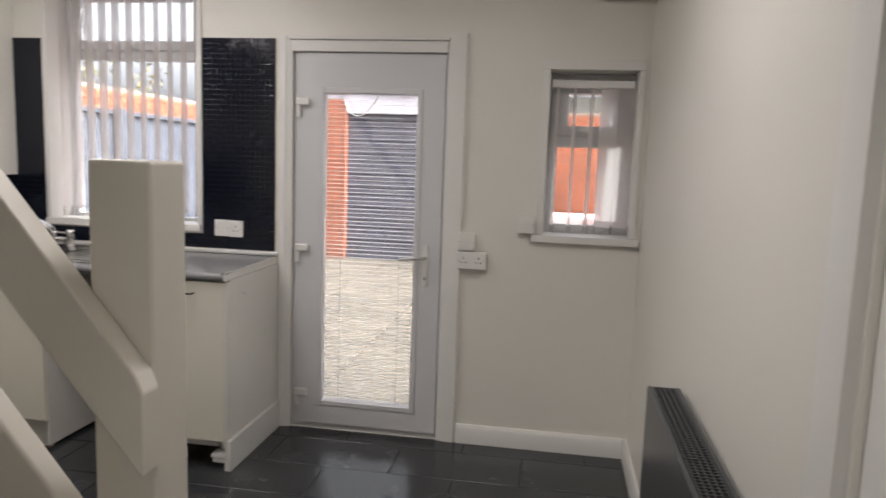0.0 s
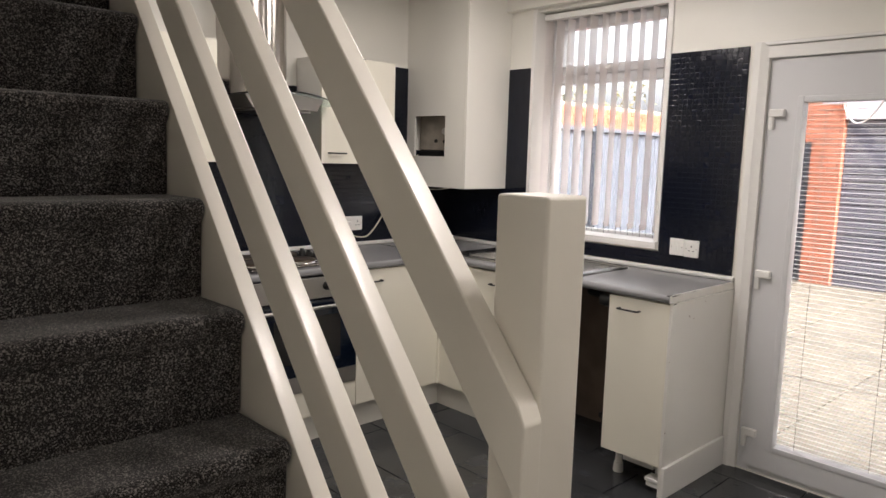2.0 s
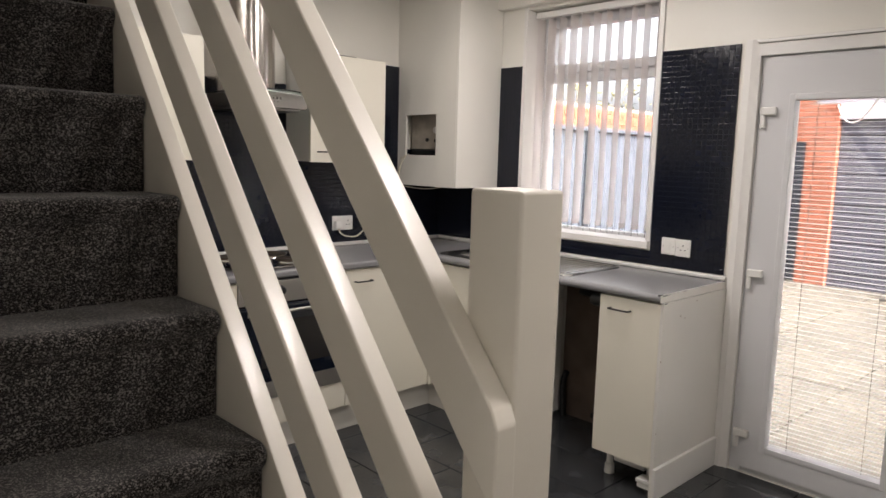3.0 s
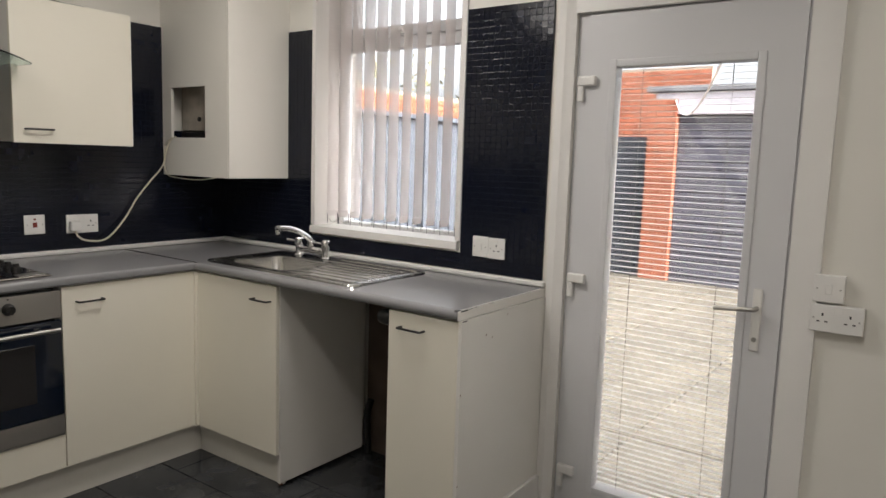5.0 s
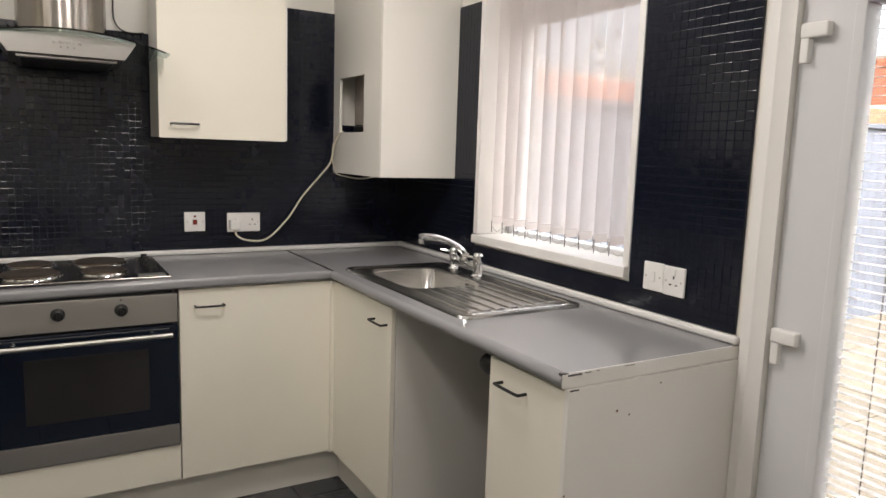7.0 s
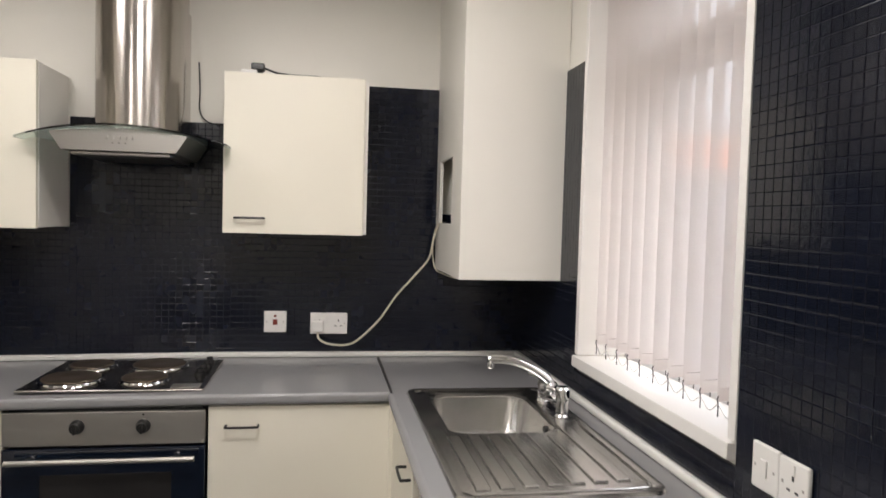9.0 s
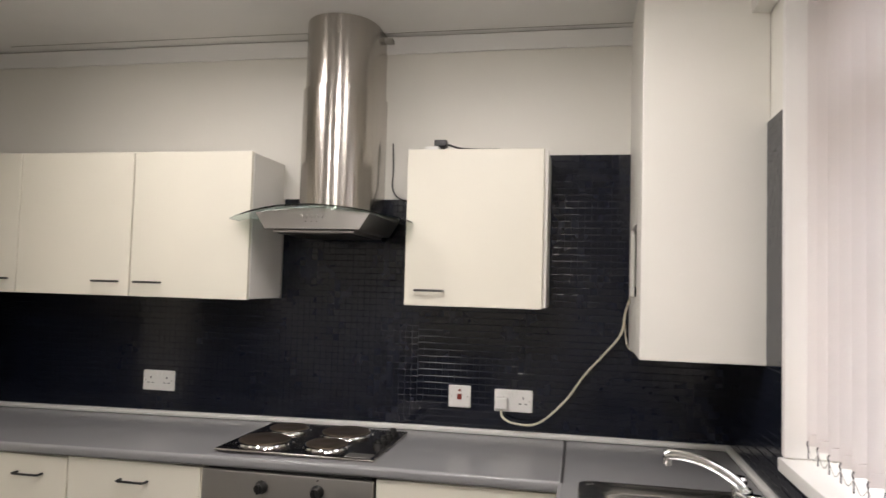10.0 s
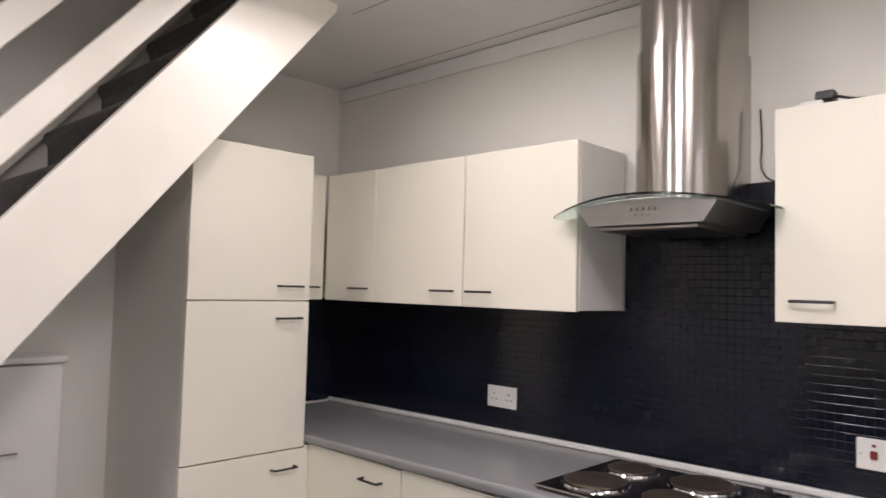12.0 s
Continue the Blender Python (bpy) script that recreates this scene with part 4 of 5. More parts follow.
def tall_unit():
    u = thing("tall_cabinet", (0.86, -3.15, 0), "tall cream larder cabinet under the stairs", "cabinet", "kitchen units")
    part("body", box(0.610, 1.116, SOUTH + 0.002, -2.854, 0.0, 1.985, 0.001, 1), M_CARCASS, u)
    for a, b, hz in ((1.414, 1.990, 1.468), (0.843, 1.409, 1.345), (0.148, 0.838, 0.775)):
        f = part("door", box(0.609, 1.117, -2.852, -2.833, a, b, 0.0025), M_DOORFRONT, u)
        bar_handle(f, (0.705, -2.833, hz), "x", (0, 1, 0))
    part("filler", box(0.5695, 0.6085, -2.853, -2.8335, 0.148, 0.846, 0.001, 1), M_DOORFRONT, u)


tall_unit()


# ---- cooker hood ----
def hood():
    h = thing("cooker_hood", (0.25, -1.47, 1.7), "stainless steel chimney cooker hood with curved glass canopy", "cooker hood")
    yc = -1.497

    def chimney(w, d, z0, z1):
        """A chimney with a rounded front."""
        pts = [(0.002, yc - w / 2), (d * 0.45, yc - w / 2)]
        for k in range(13):
            a = radians(-90 + 180 * k / 12)
            pts.append((d * 0.45 + d * 0.55 * math.cos(a), yc + w / 2 * math.sin(a)))
        pts += [(0.002, yc + w / 2)]
        bm = prism(pts, "z", z0, z1)
        return bm

    part("lower_chimney", chimney(0.300, 0.300, 1.745, 2.235), M_STEEL, h, "brushed steel chimney")
    part("upper_chimney", chimney(0.284, 0.290, 2.20, CEIL - 0.001), M_STEEL, h, "brushed steel chimney")
    part("bracket", box(0.003, 0.05, yc + 0.128, yc + 0.175, CEIL - 0.035, CEIL - 0.02, 0.001, 1), M_STEELH, h)
    yc = -1.492
    # arched glass: bows up in the middle, its front edge curved
    bm = bmesh.new()
    top, bot = [], []
    nu, nv = 24, 8
    for i in range(nu + 1):
        u = i / nu * 2 - 1
        rt, rb = [], []
        for j in range(nv + 1):
            v = j / nv
            x = 0.02 + v * (0.485 - 0.10 * u * u - 0.02)
            z = 1.757 - 0.042 * u * u
            rt.append(bm.verts.new((x, yc + 0.335 * u, z)))
            rb.append(bm.verts.new((x, yc + 0.335 * u, z - 0.006)))
        top.append(rt)
        bot.append(rb)
    for i in range(nu):
        for j in range(nv):
            bm.faces.new((top[i][j], top[i + 1][j], top[i + 1][j + 1], top[i][j + 1]))
            bm.faces.new((bot[i][j], bot[i][j + 1], bot[i + 1][j + 1], bot[i + 1][j]))
        for j, flip in ((0, 0), (nv, 1)):
            bm.faces.new((top[i][j], bot[i][j], bot[i + 1][j], top[i + 1][j]))
    for i in (0, nu):
        for j in range(nv):
            bm.faces.new((top[i][j], bot[i][j], bot[i][j + 1], top[i][j + 1]))
    bmesh.ops.recalc_face_normals(bm, faces=bm.faces)
    part("glass_canopy", bm, M_HOODGLASS, h, "curved clear glass canopy")
    # steel body under the glass: arched top, slanting ends
    pts = []
    for k in range(13):
        u = (k / 12 * 2 - 1) * 0.216 / 0.335
        pts.append((yc + 0.335 * u, 1.749 - 0.042 * u * u))
    body = prism([(yc + 0.178, 1.672), (yc - 0.178, 1.672)] + pts, "x", 0.03, 0.425, 0.003, 2)
    b = part("steel_body", body, M_HOODBODY, h, "brushed steel hood body")
    part("filter_box", box(0.06, 0.405, yc - 0.155, yc + 0.155, 1.660, 1.6715, 0.003), M_HOODBODY, h)
    part("filter", box(0.075, 0.39, yc - 0.14, yc + 0.14, 1.657, 1.6595), M_BLACK, h, "dark grease filter")
    for i in range(5):
        part("button", lathe([(0.0065, 0.4255), (0.006, 0.431), (0.001, 0.4315)], (0, yc + (i - 2) * 0.019, 1.718), "x", 14), M_HOODBODY, b)
    for i in range(3):
        part("indicator", lathe([(0.0022, 0.425), (0.002, 0.4265), (0.0005, 0.4265)], (0, yc + (i - 1) * 0.02, 1.70), "x", 8), M_BLACK, b)


hood()


# ---- boiler boxing in the corner ----
def corner_boxing():
    b = thing("boiler_boxing", (0.27, -0.18, 1.28), "white painted corner boxing with an open cut-out", "boxing")
    x1, y0, z0 = 0.545, -0.370, 1.276
    part("side_board", box(x1 - 0.014, x1, y0, -0.001, z0, CEIL - 0.001, 0.004), M_WALL, b)
    n0, n1, k0, k1 = 0.085, 0.362, 1.464, 1.709
    part("front_board", walled("y", y0 + 0.001, y0 + 0.015, 0.001, x1 - 0.015, z0, CEIL - 0.001, [(n0, n1, k0, k1)]), M_WALL, b)
    part("base_board", box(0.002, x1 - 0.016, y0 + 0.016, -0.002, z0 + 0.002, z0 + 0.016), M_WALL, b)
    bl = thing("boiler", (0.25, -0.12, 1.5), "old boiler control panel inside the boxing", "boiler")
    part("casing", box(0.02, 0.50, -0.27, -0.02, 1.50, 2.2, 0.01), mat("aged_casing", (0.42, 0.38, 0.32), 0.5, vary=0.2, scale=14), bl)
    part("lower_casing", box(0.03, 0.49, -0.28, -0.03, 1.35, 1.497, 0.008), M_BLACK, bl)
    part("dial", lathe([(0.022, -0.27), (0.02, -0.282), (0.001, -0.283)], (0.26, 0, 1.62), "y", 20), M_PLASTIC, bl)
    part("dial", lathe([(0.012, -0.27), (0.011, -0.278), (0.001, -0.279)], (0.18, 0, 1.56), "y", 16), M_BLACK, bl)
    part("dial", lathe([(0.012, -0.27), (0.011, -0.278), (0.001, -0.279)], (0.26, 0, 1.555), "y", 16), M_BLACK, bl)


corner_boxing()


# ---- sockets and switches ----
def face_plate(name, c, axis, w, label, sockets=0, category="socket", depth=0.01, back=False, neon=False, rocker=0):
    """A moulded plate on a wall. axis x: on the west wall; axis y: on the north wall. Pin holes and rockers are parts."""
    h = 0.086
    t = thing(name, c, label, category)
    cx, cy, cz = c

    def at(u0, u1, d0, d1, z0, z1, bevel=0.0):
        if axis == "x":
            return box(cx + d0, cx + d1, cy + u0, cy + u1, cz + z0, cz + z1, bevel, 3)
        return box(cx + u0, cx + u1, cy - d1, cy - d0, cz + z0, cz + z1, bevel, 3)

    base = 0.0
    if back:
        part("back_box", at(-w / 2 + 0.002, w / 2 - 0.002, 0.0, 0.03, -h / 2 + 0.002, h / 2 - 0.002, 0.004), M_PLASTIC, t)
        base = 0.03
    part("plate", at(-w / 2, w / 2, base + 0.0005, base + depth, -h / 2, h / 2, 0.004), M_PLASTIC, t)
    f = base + depth
    for i in range(sockets):
        u = (i - (sockets - 1) / 2) * w / 2 * 1.02
        for du, dz, a, b in ((0, 0.012, 0.0025, 0.0045), (-0.011, -0.010, 0.0045, 0.002), (0.011, -0.010, 0.0045, 0.002)):
            part("pin_hole", at(u + du - a, u + du + a, f, f + 0.0006, dz - b, dz + b), M_BLACK, t)
        part("rocker", at(u * 0.28 - 0.006, u * 0.28 + 0.006, f, f + 0.003, 0.018, 0.036, 0.001), M_PLASTIC, t)
    for i in range(rocker):
        u = (i - (rocker - 1) / 2) * 0.04
        part("rocker", at(u - 0.009, u + 0.009, f, f + 0.004, -0.016, 0.016, 0.0015), M_PLASTIC, t)
    for s in (-1, 1):
        part("screw", at(s * (w / 2 - 0.012) - 0.0025, s * (w / 2 - 0.012) + 0.0025, f, f + 0.0008, -0.0025, 0.0025), M_STEELH, t)
    if neon:
        part("red_switch", at(-0.009, 0.009, f, f + 0.004, -0.012, 0.010, 0.001), M_RED, t, "red rocker switch")
        part("neon", at(-0.005, 0.005, f, f + 0.002, 0.020, 0.028, 0.0008), M_RED, t)
    return t


TF = 0.011
face_plate("double_socket", (TF, -2.322, 1.044), "x", 0.148, "white double socket on dark mosaic tiles", 2)
face_plate("cooker_switch", (TF, -1.010, 1.052), "x", 0.088, "white cooker switch with a red rocker", 0, "switch", neon=True)
face_plate("double_socket", (TF, -0.798, 1.046), "x", 0.148, "white double socket with a plug and cable", 2)
face_plate("fused_switch", (1.732, -TF, 1.043), "y", 0.078, "white fused switch plate butted against a socket", 0, "switch", rocker=1)
face_plate("single_socket", (1.811, -TF, 1.041), "y", 0.078, "white single socket above the worktop", 1)
face_plate("light_switch", (3.020, 0.0, 1.040), "y", 0.088, "white surface-mounted light switch", 0, "switch", back=True, rocker=1)
face_plate("double_socket", (3.048, 0.0, 0.948), "y", 0.148, "white surface-mounted double socket", 2, back=True)
face_plate("wall_switch", (3.308, 0.0, 1.138), "y", 0.088, "white surface-mounted switch beside the small window", 0, "switch", back=True, rocker=1)

pl = thing("plug", (0.03, -0.835, 1.04), "white plug with cable in the socket", "plug")
part("plug_body", box(TF + 0.0108, TF + 0.042, -0.866, -0.818, 1.014, 1.062, 0.008, 3), M_PLASTIC, pl)
part("cable", tube([(TF + 0.03, -0.842, 1.014), (0.055, -0.835, 0.988), (0.06, -0.79, 0.968), (0.05, -0.70, 0.972), (0.035, -0.60, 1.06), (0.03, -0.53, 1.16), (0.03, -0.46, 1.24), (0.05, -0.40, 1.32), (0.06, -0.385, 1.40), (0.075, -0.372, 1.445), (0.11, -0.362, 1.468)], 0.0045, 8, 6), M_CABLE, pl, "cream cable up to the boxing")
c2 = thing("loose_cable", (0.06, -0.38, 1.3), "thin cream cable hanging below the boxing", "cable")
part("cable", tube([(0.09, -0.366, 1.464), (0.045, -0.378, 1.43), (0.04, -0.385, 1.36), (0.05, -0.375, 1.28), (0.12, -0.352, 1.262), (0.25, -0.33, 1.258), (0.35, -0.30, 1.272)], 0.0028, 6, 6), M_CABLE, c2)

# things left on the wall cabinet and behind the hood
pg = thing("black_plug", (0.15, -1.06, 1.986), "black plug and cable lying on a wall cabinet", "plug")
part("plug_body", box(0.185, 0.225, -1.098, -1.05, 2.004, 2.030, 0.005), M_BLACK, pg)
part("plug_base", lathe([(0.016, 1.986), (0.018, 2.003)], (0.205, -1.074, 0), "z", 12), M_BLACK, pg)
part("cable", tube([(0.2, -1.05, 2.015), (0.2, -1.0, 2.000), (0.21, -0.92, 1.993), (0.2, -0.86, 1.995), (0.19, -0.80, 1.990)], 0.004, 8, 5), M_BLACK, pg)
adp = solid("white_adaptor", box(0.16, 0.24, -1.13, -1.075, 1.9858, 2.003, 0.004), M_PLASTIC, "white adaptor lying on the wall cabinet", "adaptor")
hc = thing("hood_cable", (0.02, -1.3, 1.9), "black cable behind the cooker hood", "cable")
part("cable", tube([(0.012, -1.315, 2.06), (0.014, -1.31, 1.95), (0.02, -1.31, 1.88), (0.02, -1.29, 1.84), (0.02, -1.25, 1.825), (0.018, -1.20, 1.83)], 0.003, 6, 6), M_BLACK, hc)


# ---- radiator and east wall ----
def radiator():
    r = thing("radiator", (3.79, -2.0, 0.2), "anthracite panel radiator with top grille", "radiator")
    y0, y1, x0, x1, z0, z1 = -2.33, -1.335, 3.742, 3.836, 0.20, 0.79
    part("front_panel", box(x0, x0 + 0.014, y0, y1, z0, z1, 0.004), M_RADIATOR, r)
    part("back_panel", box(x1 - 0.014, x1, y0, y1, z0, z1, 0.004), M_RADIATOR, r)
    part("side_cover", box(x0 + 0.015, x1 - 0.015, y1 - 0.006, y1, z0 + 0.01, z1 - 0.002, 0.002), M_RADIATOR, r)
    part("side_cover", box(x0 + 0.015, x1 - 0.015, y0, y0 + 0.006, z0 + 0.01, z1 - 0.002, 0.002), M_RADIATOR, r)
    me = mesh_of("grille_bar", box(0.0, x1 - x0 - 0.03, -0.002, 0.002, -0.006, 0.0, 0.0), M_RADIATOR)
    n = 62
    for i in range(n):
        g = new("grille_bar", me)
        g.parent = r
        g.location = Vector((x0 + 0.015, y0 + 0.012 + i * (y1 - y0 - 0.024) / (n - 1), z1)) - r.location
    for k in range(5):
        xx = x0 + 0.018 + k * (x1 - x0 - 0.036) / 4
        part("grille_rail", box(xx - 0.0018, xx + 0.0018, y0 + 0.006, y1 - 0.006, z1 - 0.007, z1 - 0.001), M_RADIATOR, r)
    part("fin_core", box(x0 + 0.025, x1 - 0.025, y0 + 0.02, y1 - 0.02, z0 + 0.03, z1 - 0.05), M_BLACK, r)
    for y in (y0 + 0.15, y1 - 0.15):
        part("wall_bracket", box(x1, EAST - 0.0005, y - 0.02, y + 0.02, z0 + 0.1, z1 - 0.1), M_RADIATOR, r)
    for y in (y0 + 0.03, y1 - 0.03):
        part("pipe", tube([(x0 + 0.045, y, z0 + 0.002), (x0 + 0.045, y, 0.001)], 0.0075, 10, 1), M_TRIM, r)


radiator()
structure("trim_side_door_jamb", prism([(EAST, -2.355), (EAST - 0.02, -2.36), (EAST - 0.024, -2.40), (EAST - 0.016, -2.445), (EAST, -2.455)], "z", 0, 2.06), M_TRIM, "white gloss door architrave", "trim")
structure("trim_side_door_far", prism([(EAST, -3.22), (EAST - 0.016, -3.225), (EAST - 0.024, -3.27), (EAST - 0.02, -3.31), (EAST, -3.315)], "z", 0, 2.06), M_TRIM, "white gloss door architrave", "trim")
structure("trim_side_door_head", box(EAST - 0.02, EAST, -3.2195, -2.456, 1.991, 2.06, 0.003), M_TRIM, "white gloss door architrave", "trim")
d2 = structure("door_2", box(EAST + 0.012, EAST + 0.05, -3.218, -2.462, 0.004, 1.988, 0.002), M_TRIM, "white painted side door, closed", "door")
part("latch", box(EAST + 0.0, EAST + 0.011, -2.52, -2.475, 1.50, 1.515, 0.002), M_STEELH, d2, "small metal latch")

# ceiling lights: unseen fittings made up to carry the kitchen lamps
def ceiling_light(x, y, label):
    cl = thing("ceiling_light", (x, y, CEIL), label, "ceiling light", "ceiling lights")
    part("rose", lathe([(0.05, -0.0005), (0.05, -0.012), (0.035, -0.02), (0.022, -0.022), (0.022, -0.05)], (x, y, CEIL), "z", 28), M_PLASTIC, cl)
    part("bulb", lathe([(0.014, -0.051), (0.030, -0.062), (0.031, -0.066)], (x, y, CEIL), "z", 24), M_LAMP, cl)


for sx, sy, power in SPOTS:
    ceiling_light(sx, sy, "small white ceiling light with a bare bulb, assumed and unseen")
# made-up fitting at the hall fill lamp, out of view
hl = thing("ceiling_light", (3.0, -4.6, CEIL), "round white flush ceiling light, added unseen over the hall fill", "ceiling light", "ceiling lights")
part("base", lathe([(0.15, -0.0005), (0.16, -0.02), (0.155, -0.03)], (3.0, -4.6, CEIL), "z", 36), M_PLASTIC, hl)
part("diffuser", lathe([(0.15, -0.031), (0.145, -0.055), (0.10, -0.075), (0.002, -0.085)], (3.0, -4.6, CEIL), "z", 36), M_LAMP, hl)


# ---- the yard ----
def yard():
    structure("ground", box(-300, 300, 0.28, 400, -0.6, -0.135), M_GROUND, "bare ground running to the horizon", "ground")
    structure("ground_near", box(-300, 300, -300, 0.28, -0.7, -0.26), M_GROUND, "bare ground under the house", "ground")
    st = solid("door_step", box(2.0, 3.0, 0.281, 0.62, -0.134, -0.03, 0.01), M_SLAB, "pale concrete step outside the back door", "step")
    pv = structure("pavement", box(-0.90, 5.82, 0.281, 6.9, -0.134, -0.118), M_SANDJOINT, "pale paved back yard", "pavement")
    me = mesh_of("paving_slab", box(0.008, 0.952, 0.008, 0.922, -0.128, -0.10, 0.006, 1), M_SLAB)
    for i in range(7):
        for j in range(7):
            s = new("paving_slab", me)
            s.location = (-0.90 + 0.96 * i, 0.285 + 0.93 * j, random.uniform(-0.002, 0.002))
            s.parent = pv
    # side fence of upright boards
    fn = thing("yard_fence", (-0.6, 3.5, -0.1), "grey painted board fence along the yard", "fence")
    me = mesh_of("fence_board", box(-0.012, 0.012, 0.002, 0.143, 0.0, 1.84, 0.003, 1), M_FENCE)
    for i in range(66):
        s = new("fence_board", me)
        s.location = (0, -3.15 + 0.145 * i, 0.0)
        s.parent = fn
    for j in range(5):
        part("fence_post", box(-0.58, -0.50, 0.5 + 2.0 * j, 0.58 + 2.0 * j, -0.128, 1.80, 0.005), M_FENCE, fn)
    part("fence_cap", box(-0.64, -0.55, 0.34, 9.9, 1.742, 1.785, 0.005), M_FENCE, fn)
    part("return_panel", box(-0.585, -0.07, 7.05, 7.09, -0.128, 1.80, 0.004), M_FENCE, fn)
    # garage front with shutter
    g = thing("garage", (1.4, 7.5, -0.13), "brick garage with a dark roller shutter", "garage")
    me = mesh_of("shutter_slat", prism([(0.0, 0.0), (-0.014, 0.012), (-0.018, 0.05), (-0.014, 0.086), (0.0, 0.1), (0.01, 0.05)], "x", 0.0, 2.2), M_SHUTTER)
    for i in range(22):
        s = new("shutter_slat", me)
        s.location = (0.33 - 1.4, 6.85 - 7.5, 0.0 + 0.1 * i)
        s.parent = g
    part("lintel", box(0.02, 2.6, 6.76, 6.95, 2.075, 2.36, 0.01), M_LINTEL, g, "painted grey lintel")
    part("roof", box(-0.1, 4.2, 6.72, 10.0, 2.365, 2.44, 0.01), M_ROOF, g)
    part("side_wall", box(-0.05, 0.02, 6.95, 10.0, -0.12, 2.36), M_MORTAR, g)


yard()


def brick_wall(name, axis, at, u0, u1, z0, z1, label, category="wall", facing=-1, thick=0.2, parts=0, depth=0.02):
    """A wall of single bricks, laid in stretcher bond on a mortar core."""
    w = thing(name, (at, (u0 + u1) / 2, z0) if axis == "x" else ((u0 + u1) / 2, at, z0), label, category)
    inset = 0.010 if depth > 0.05 else 0.0
    core = (lambda a, b: box(a, b, u0 + inset, u1 - inset, z0, z1)) if axis == "x" else (lambda a, b: box(u0 + inset, u1 - inset, a, b, z0, z1))
    part("mortar_core", core(*sorted((at - facing * 0.012, at - facing * thick))), M_MORTAR, w)
    bm = bmesh.new()
    n = int((z1 - z0) / 0.075)
    made = 0
    rnd = random.Random(2)
    for j in range(n):
        z = z0 + j * 0.075 + 0.005
        u = u0 - (0.1125 if j % 2 else 0.0)
        while u < u1:
            a, b = max(u, u0) + 0.004, min(u + 0.225, u1) - 0.006
            if b - a > 0.03:
                e = facing * rnd.uniform(0, 0.004)
                lo, hi = sorted((at + e, at - facing * depth))
                tgt = bm
                if axis == "x":
                    bb = (lo, hi, a, b, z, z + 0.065)
                else:
                    bb = (a, b, lo, hi, z, z + 0.065)
                if made < parts:
                    part("brick", box(*bb), M_BRICK, w)
                else:
                    box(*bb, bm=bm)
                made += 1
            u += 0.225
    if bm.verts:
        o = part("brickwork", bm, M_BRICK, w)
        tagged(o, kind="stuff")
    return w


brick_wall("brick_pillar", "y", 6.74, -0.06, 0.325, -0.13, 2.28, "orange brick pillar beside the shutter", "pillar", parts=90, depth=0.19)
brick_wall("brick_wall", "y", 6.80, 2.54, 4.10, -0.13, 2.16, "orange brick wall at the end of the yard", parts=210)
brick_wall("neighbour_wall", "x", -3.0, 1.5, 14.0, -0.13, 2.32, "orange brick wall of the neighbouring building", facing=1)
brick_wall("end_building", "y", 10.2, -3.6, -0.25, -0.13, 3.15, "orange brick end wall of a building beyond the fence", "building")


def shrub():
    """A thin sprawling shrub: bent limbs with many small leaves."""
    rnd = random.Random(11)
    sh = thing("garden_shrub", (-3.9, 6.4, -0.13), "sprawling pale-leaved shrub behind the brick wall", "shrub")
    leaves = bmesh.new()
    for k in range(9):
        y = 4.6 + 0.5 * k
        top = Vector((-3.7 + rnd.uniform(-0.5, 0.3), y + rnd.uniform(-0.5, 0.5), rnd.uniform(2.35, 2.95)))
        mid = Vector((-3.9, (y + 6.4) / 2, 1.3 + rnd.uniform(-0.2, 0.3)))
        part("limb", tube([(-3.9, 6.4 + 0.03 * (k - 4), -0.135), mid, top], 0.016, 6, 5), M_TWIG, sh)
        for _ in range(46):
            c = mid.lerp(top, rnd.uniform(0.55, 1.08)) + Vector((rnd.gauss(0, 0.16), rnd.gauss(0, 0.20), rnd.gauss(0, 0.11)))
            a, b = Vector((rnd.gauss(0, 1), rnd.gauss(0, 1), rnd.gauss(0, 1))).normalized() * 0.055, Vector((rnd.gauss(0, 1), rnd.gauss(0, 1), rnd.gauss(0, 1))).normalized() * 0.026
            n = a.cross(b).normalized() * 0.006
            vs = [leaves.verts.new(c + d) for d in (-a, b + n, a, -b + n)]
            leaves.faces.new(vs)
    tagged(part("crown", leaves, M_LEAF, sh), kind="stuff")


shrub()
ws = solid("white_screen", box(4.0, 5.9, 4.9, 4.95, -0.13, 2.0, 0.01), M_RENDER, "white panel screen in the yard", "screen")
sb = thing("storage_box", (3.6, 5.6, -0.1), "red plastic storage box with a pale lid", "storage box")
part("body", box(3.05, 3.98, 5.3, 5.9, -0.1, 0.62, 0.03), M_STORE, sb)
part("lid", box(3.02, 4.0, 5.27, 5.93, 0.621, 0.80, 0.03), M_STORELID, sb)
wl = thing("washing_line", (1.7, 3.0, 1.9), "slack white washing line across the yard", "washing line")
part("line", tube([(0.30 + 2.45 * k / 10, 6.72 - 6.435 * k / 10, 2.25 + 0.017 * k - 0.018 * k * (10 - k)) for k in range(11)], 0.008, 6, 6), M_PLASTIC, wl)


# ---- mosaic splashbacks ----
def pillow(size):
    """A small tile with a softly domed face."""
    bm = bmesh.new()
    h, k = size / 2, size / 2 - 0.0015
    rings = [[bm.verts.new((a * q, b * q, z)) for a, b in ((-1, -1), (1, -1), (1, 1), (-1, 1))] for q, z in ((h, 0.0), (h, 0.0039), (k, 0.0043))]
    for r, s in zip(rings, rings[1:]):
        for i in range(4):
            bm.faces.new((r[i], r[(i + 1) % 4], s[(i + 1) % 4], s[i]))
    bm.faces.new(rings[-1])
    return bm


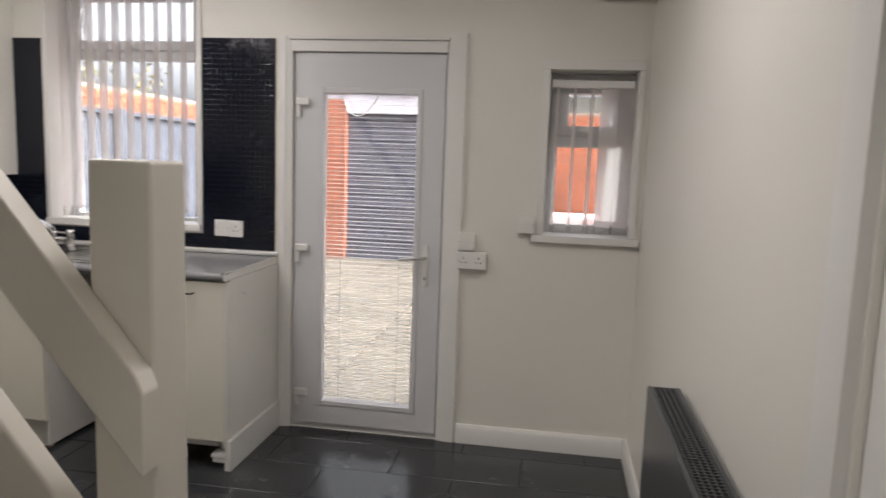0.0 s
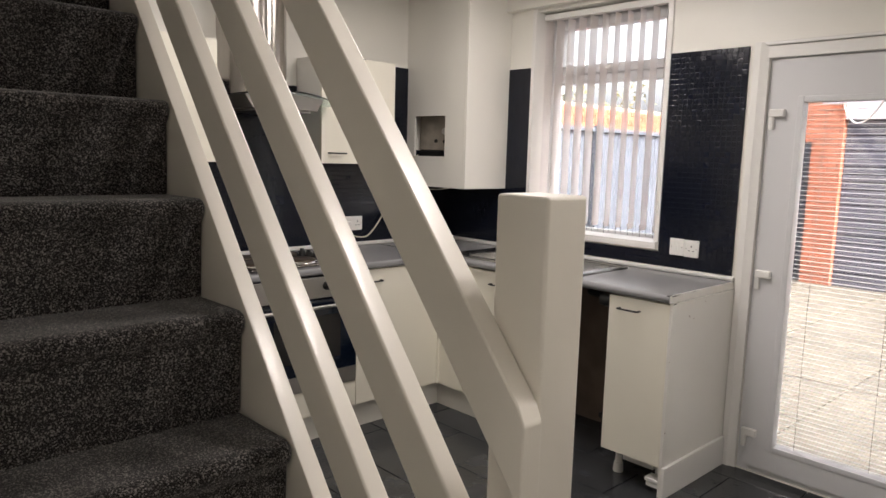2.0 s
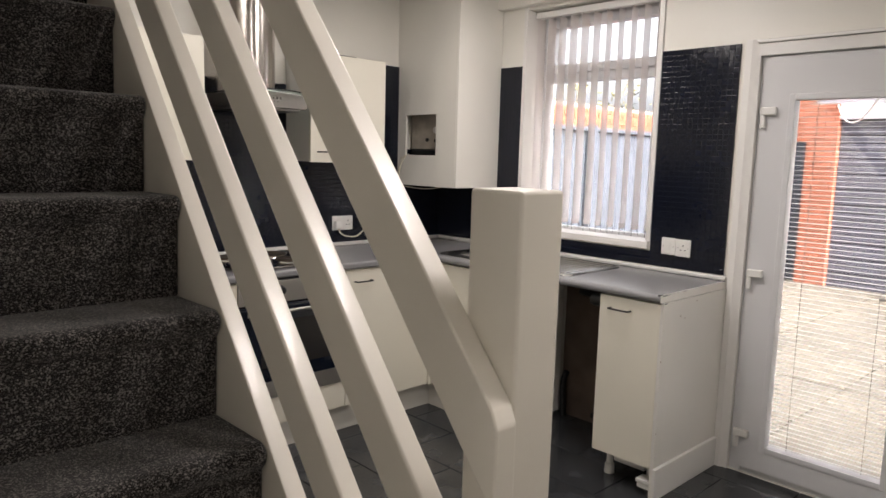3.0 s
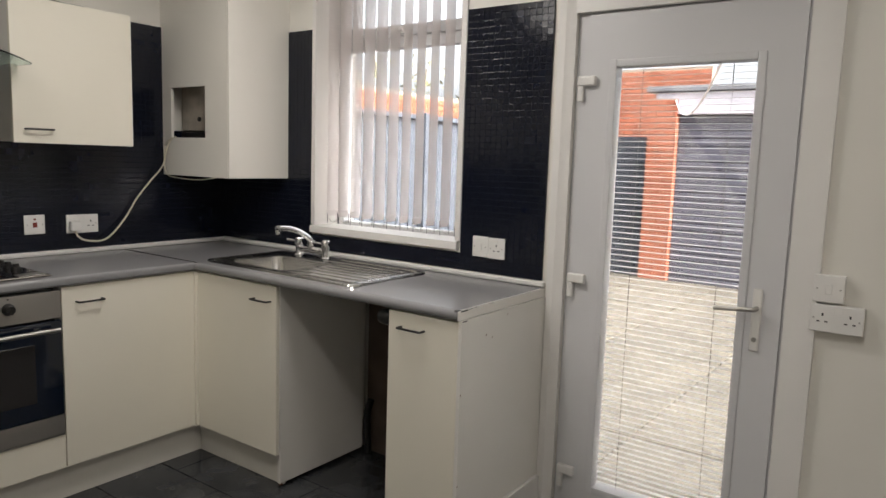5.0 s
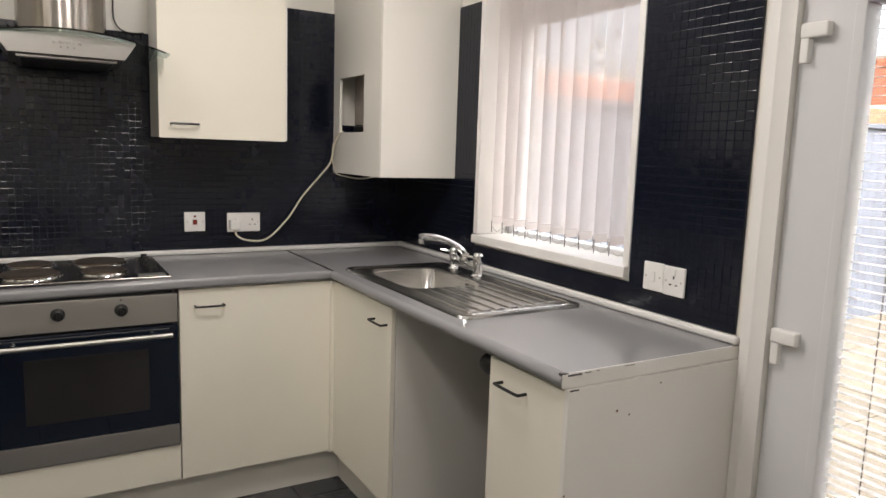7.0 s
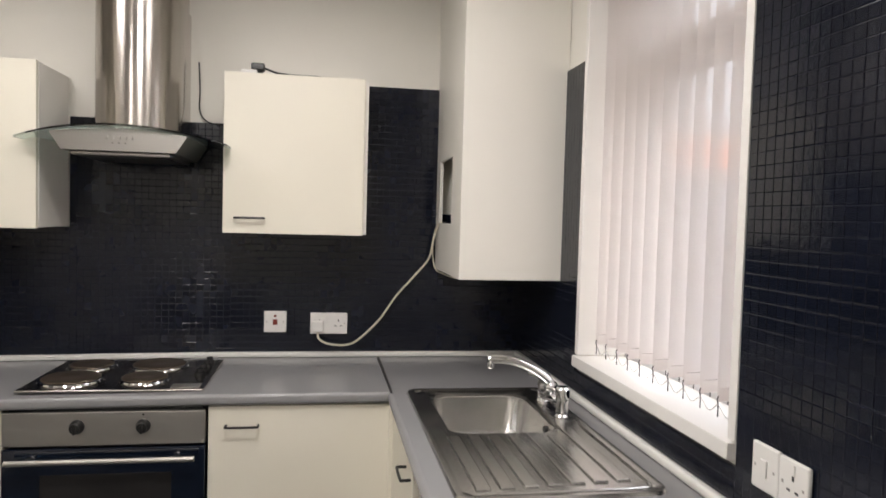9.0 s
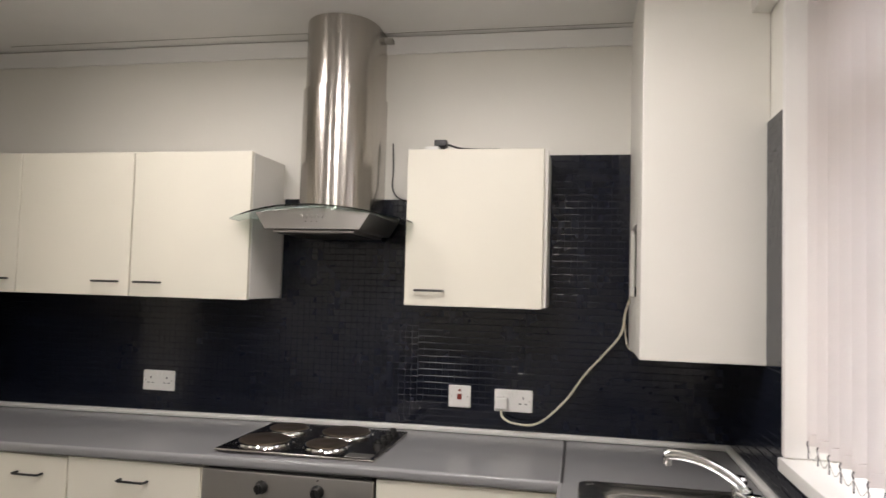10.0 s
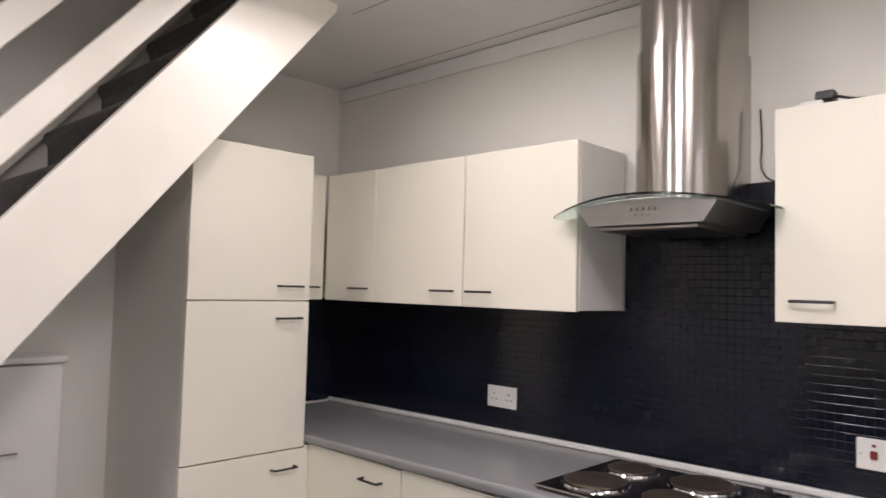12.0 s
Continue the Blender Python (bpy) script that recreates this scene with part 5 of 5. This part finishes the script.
def mosaic(name, axis, areas, label):
    """Small glazed tiles on a grout bed: the stretch nearest the hob and sink as single tiles, the rest joined."""
    P, T = 0.025, 0.0249
    sgn = 1 if axis == "s" else -1
    w = structure(name, bmesh.new(), M_GROUT, label, "wall tiles")
    rnd = random.Random(7)
    verts, faces = [], []
    single = 0
    base = mesh_of("mosaic_tile", pillow(T), M_MOSAIC, smooth=False)
    for u0, u1, z0, z1, keep in areas:
        if axis == "x":
            part("grout_bed", box(0.0005, 0.0086, u0, u1, z0, z1), M_GROUT, w)
        else:
            y0 = SOUTH if axis == "s" else 0.0
            part("grout_bed", box(u0, u1, *sorted((y0 + sgn * 0.0086, y0 + sgn * 0.0005)), z0, z1), M_GROUT, w)
        nu, nz = int((u1 - u0) / P), int((z1 - z0) / P)
        for i in range(nu):
            for j in range(nz):
                u, z = u0 + (i + 0.5) * (u1 - u0) / nu, z0 + (j + 0.5) * (z1 - z0) / nz
                ta, tb, e = rnd.gauss(0, 0.006), rnd.gauss(0, 0.008), rnd.uniform(0, 0.0004)
                if keep and keep[0] < u < keep[1] and z < keep[2] and single < 150:
                    ob = new("mosaic_tile", base)
                    ob.parent = w
                    if axis == "x":
                        ob.matrix_basis = Matrix.Translation((0.0055 + e, u, z)) @ Matrix.Rotation(radians(90), 4, "Y") @ Euler((ta, tb, 0)).to_matrix().to_4x4()
                    else:
                        ob.matrix_basis = Matrix.Translation((u, -0.0055 - e, z)) @ Matrix.Rotation(radians(90), 4, "X") @ Euler((ta, tb, 0)).to_matrix().to_4x4()
                    single += 1
                    continue
                h, k, c = T / 2, T / 2 - 0.0015, len(verts)
                wide = 1.0
                d0, d1 = 0.0094 + e, 0.0098 + e
                for q, v, d, s in ((h, h, d0, 0), (h - 0.0007, k, d1, 1)):
                    for a, b in ((-q, -v), (q, -v), (q, v), (-q, v)):
                        dd = d + (a * ta + b * tb) * s
                        a = a * wide
                        verts.append((dd, u + a, z + b) if axis == "x" else (u + a, (SOUTH if axis == "s" else 0.0) + sgn * dd, z + b))
                quads = [(4, 5, 6, 7), (0, 1, 5, 4), (1, 2, 6, 5), (2, 3, 7, 6), (3, 0, 4, 7)]
                faces += [tuple(c + v for v in (f[::-1] if axis == "s" else f)) for f in quads]
    me = bpy.data.meshes.new("mosaic_rest")
    me.from_pydata(verts, [], faces)
    me.materials.append(M_MOSAIC)
    ob = new("mosaic_rest", me)
    ob.parent = w
    tagged(ob, kind="stuff")


mosaic("wall_tiles_west", "x", [(-3.475, -1.78, 0.900, 1.412, None), (-1.78, -1.185, 0.918, 1.83, None), (-1.185, -0.005, 0.918, 1.412, (-1.16, -0.86, 1.2)), (-1.185, -0.69, 1.412, 1.83, None), (-0.69, -0.362, 1.412, 2.008, None), (-0.362, -0.005, 1.412, 1.5, None)],
       "dark navy glazed mosaic splashback behind the hob")
mosaic("wall_tiles_north", "y", [(0.012, 0.712, 0.934, 1.275, None), (0.536, 0.712, 1.275, 2.0, None), (0.712, 1.624, 0.934, 1.006, None), (1.624, 2.018, 0.934, 2.008, (1.62, 1.99, 1.2))],
       "dark navy glazed mosaic splashback round the kitchen window")
mosaic("wall_tiles_south", "s", [(0.012, 0.606, 0.892, 1.412, None)], "dark navy glazed mosaic splashback in the corner")
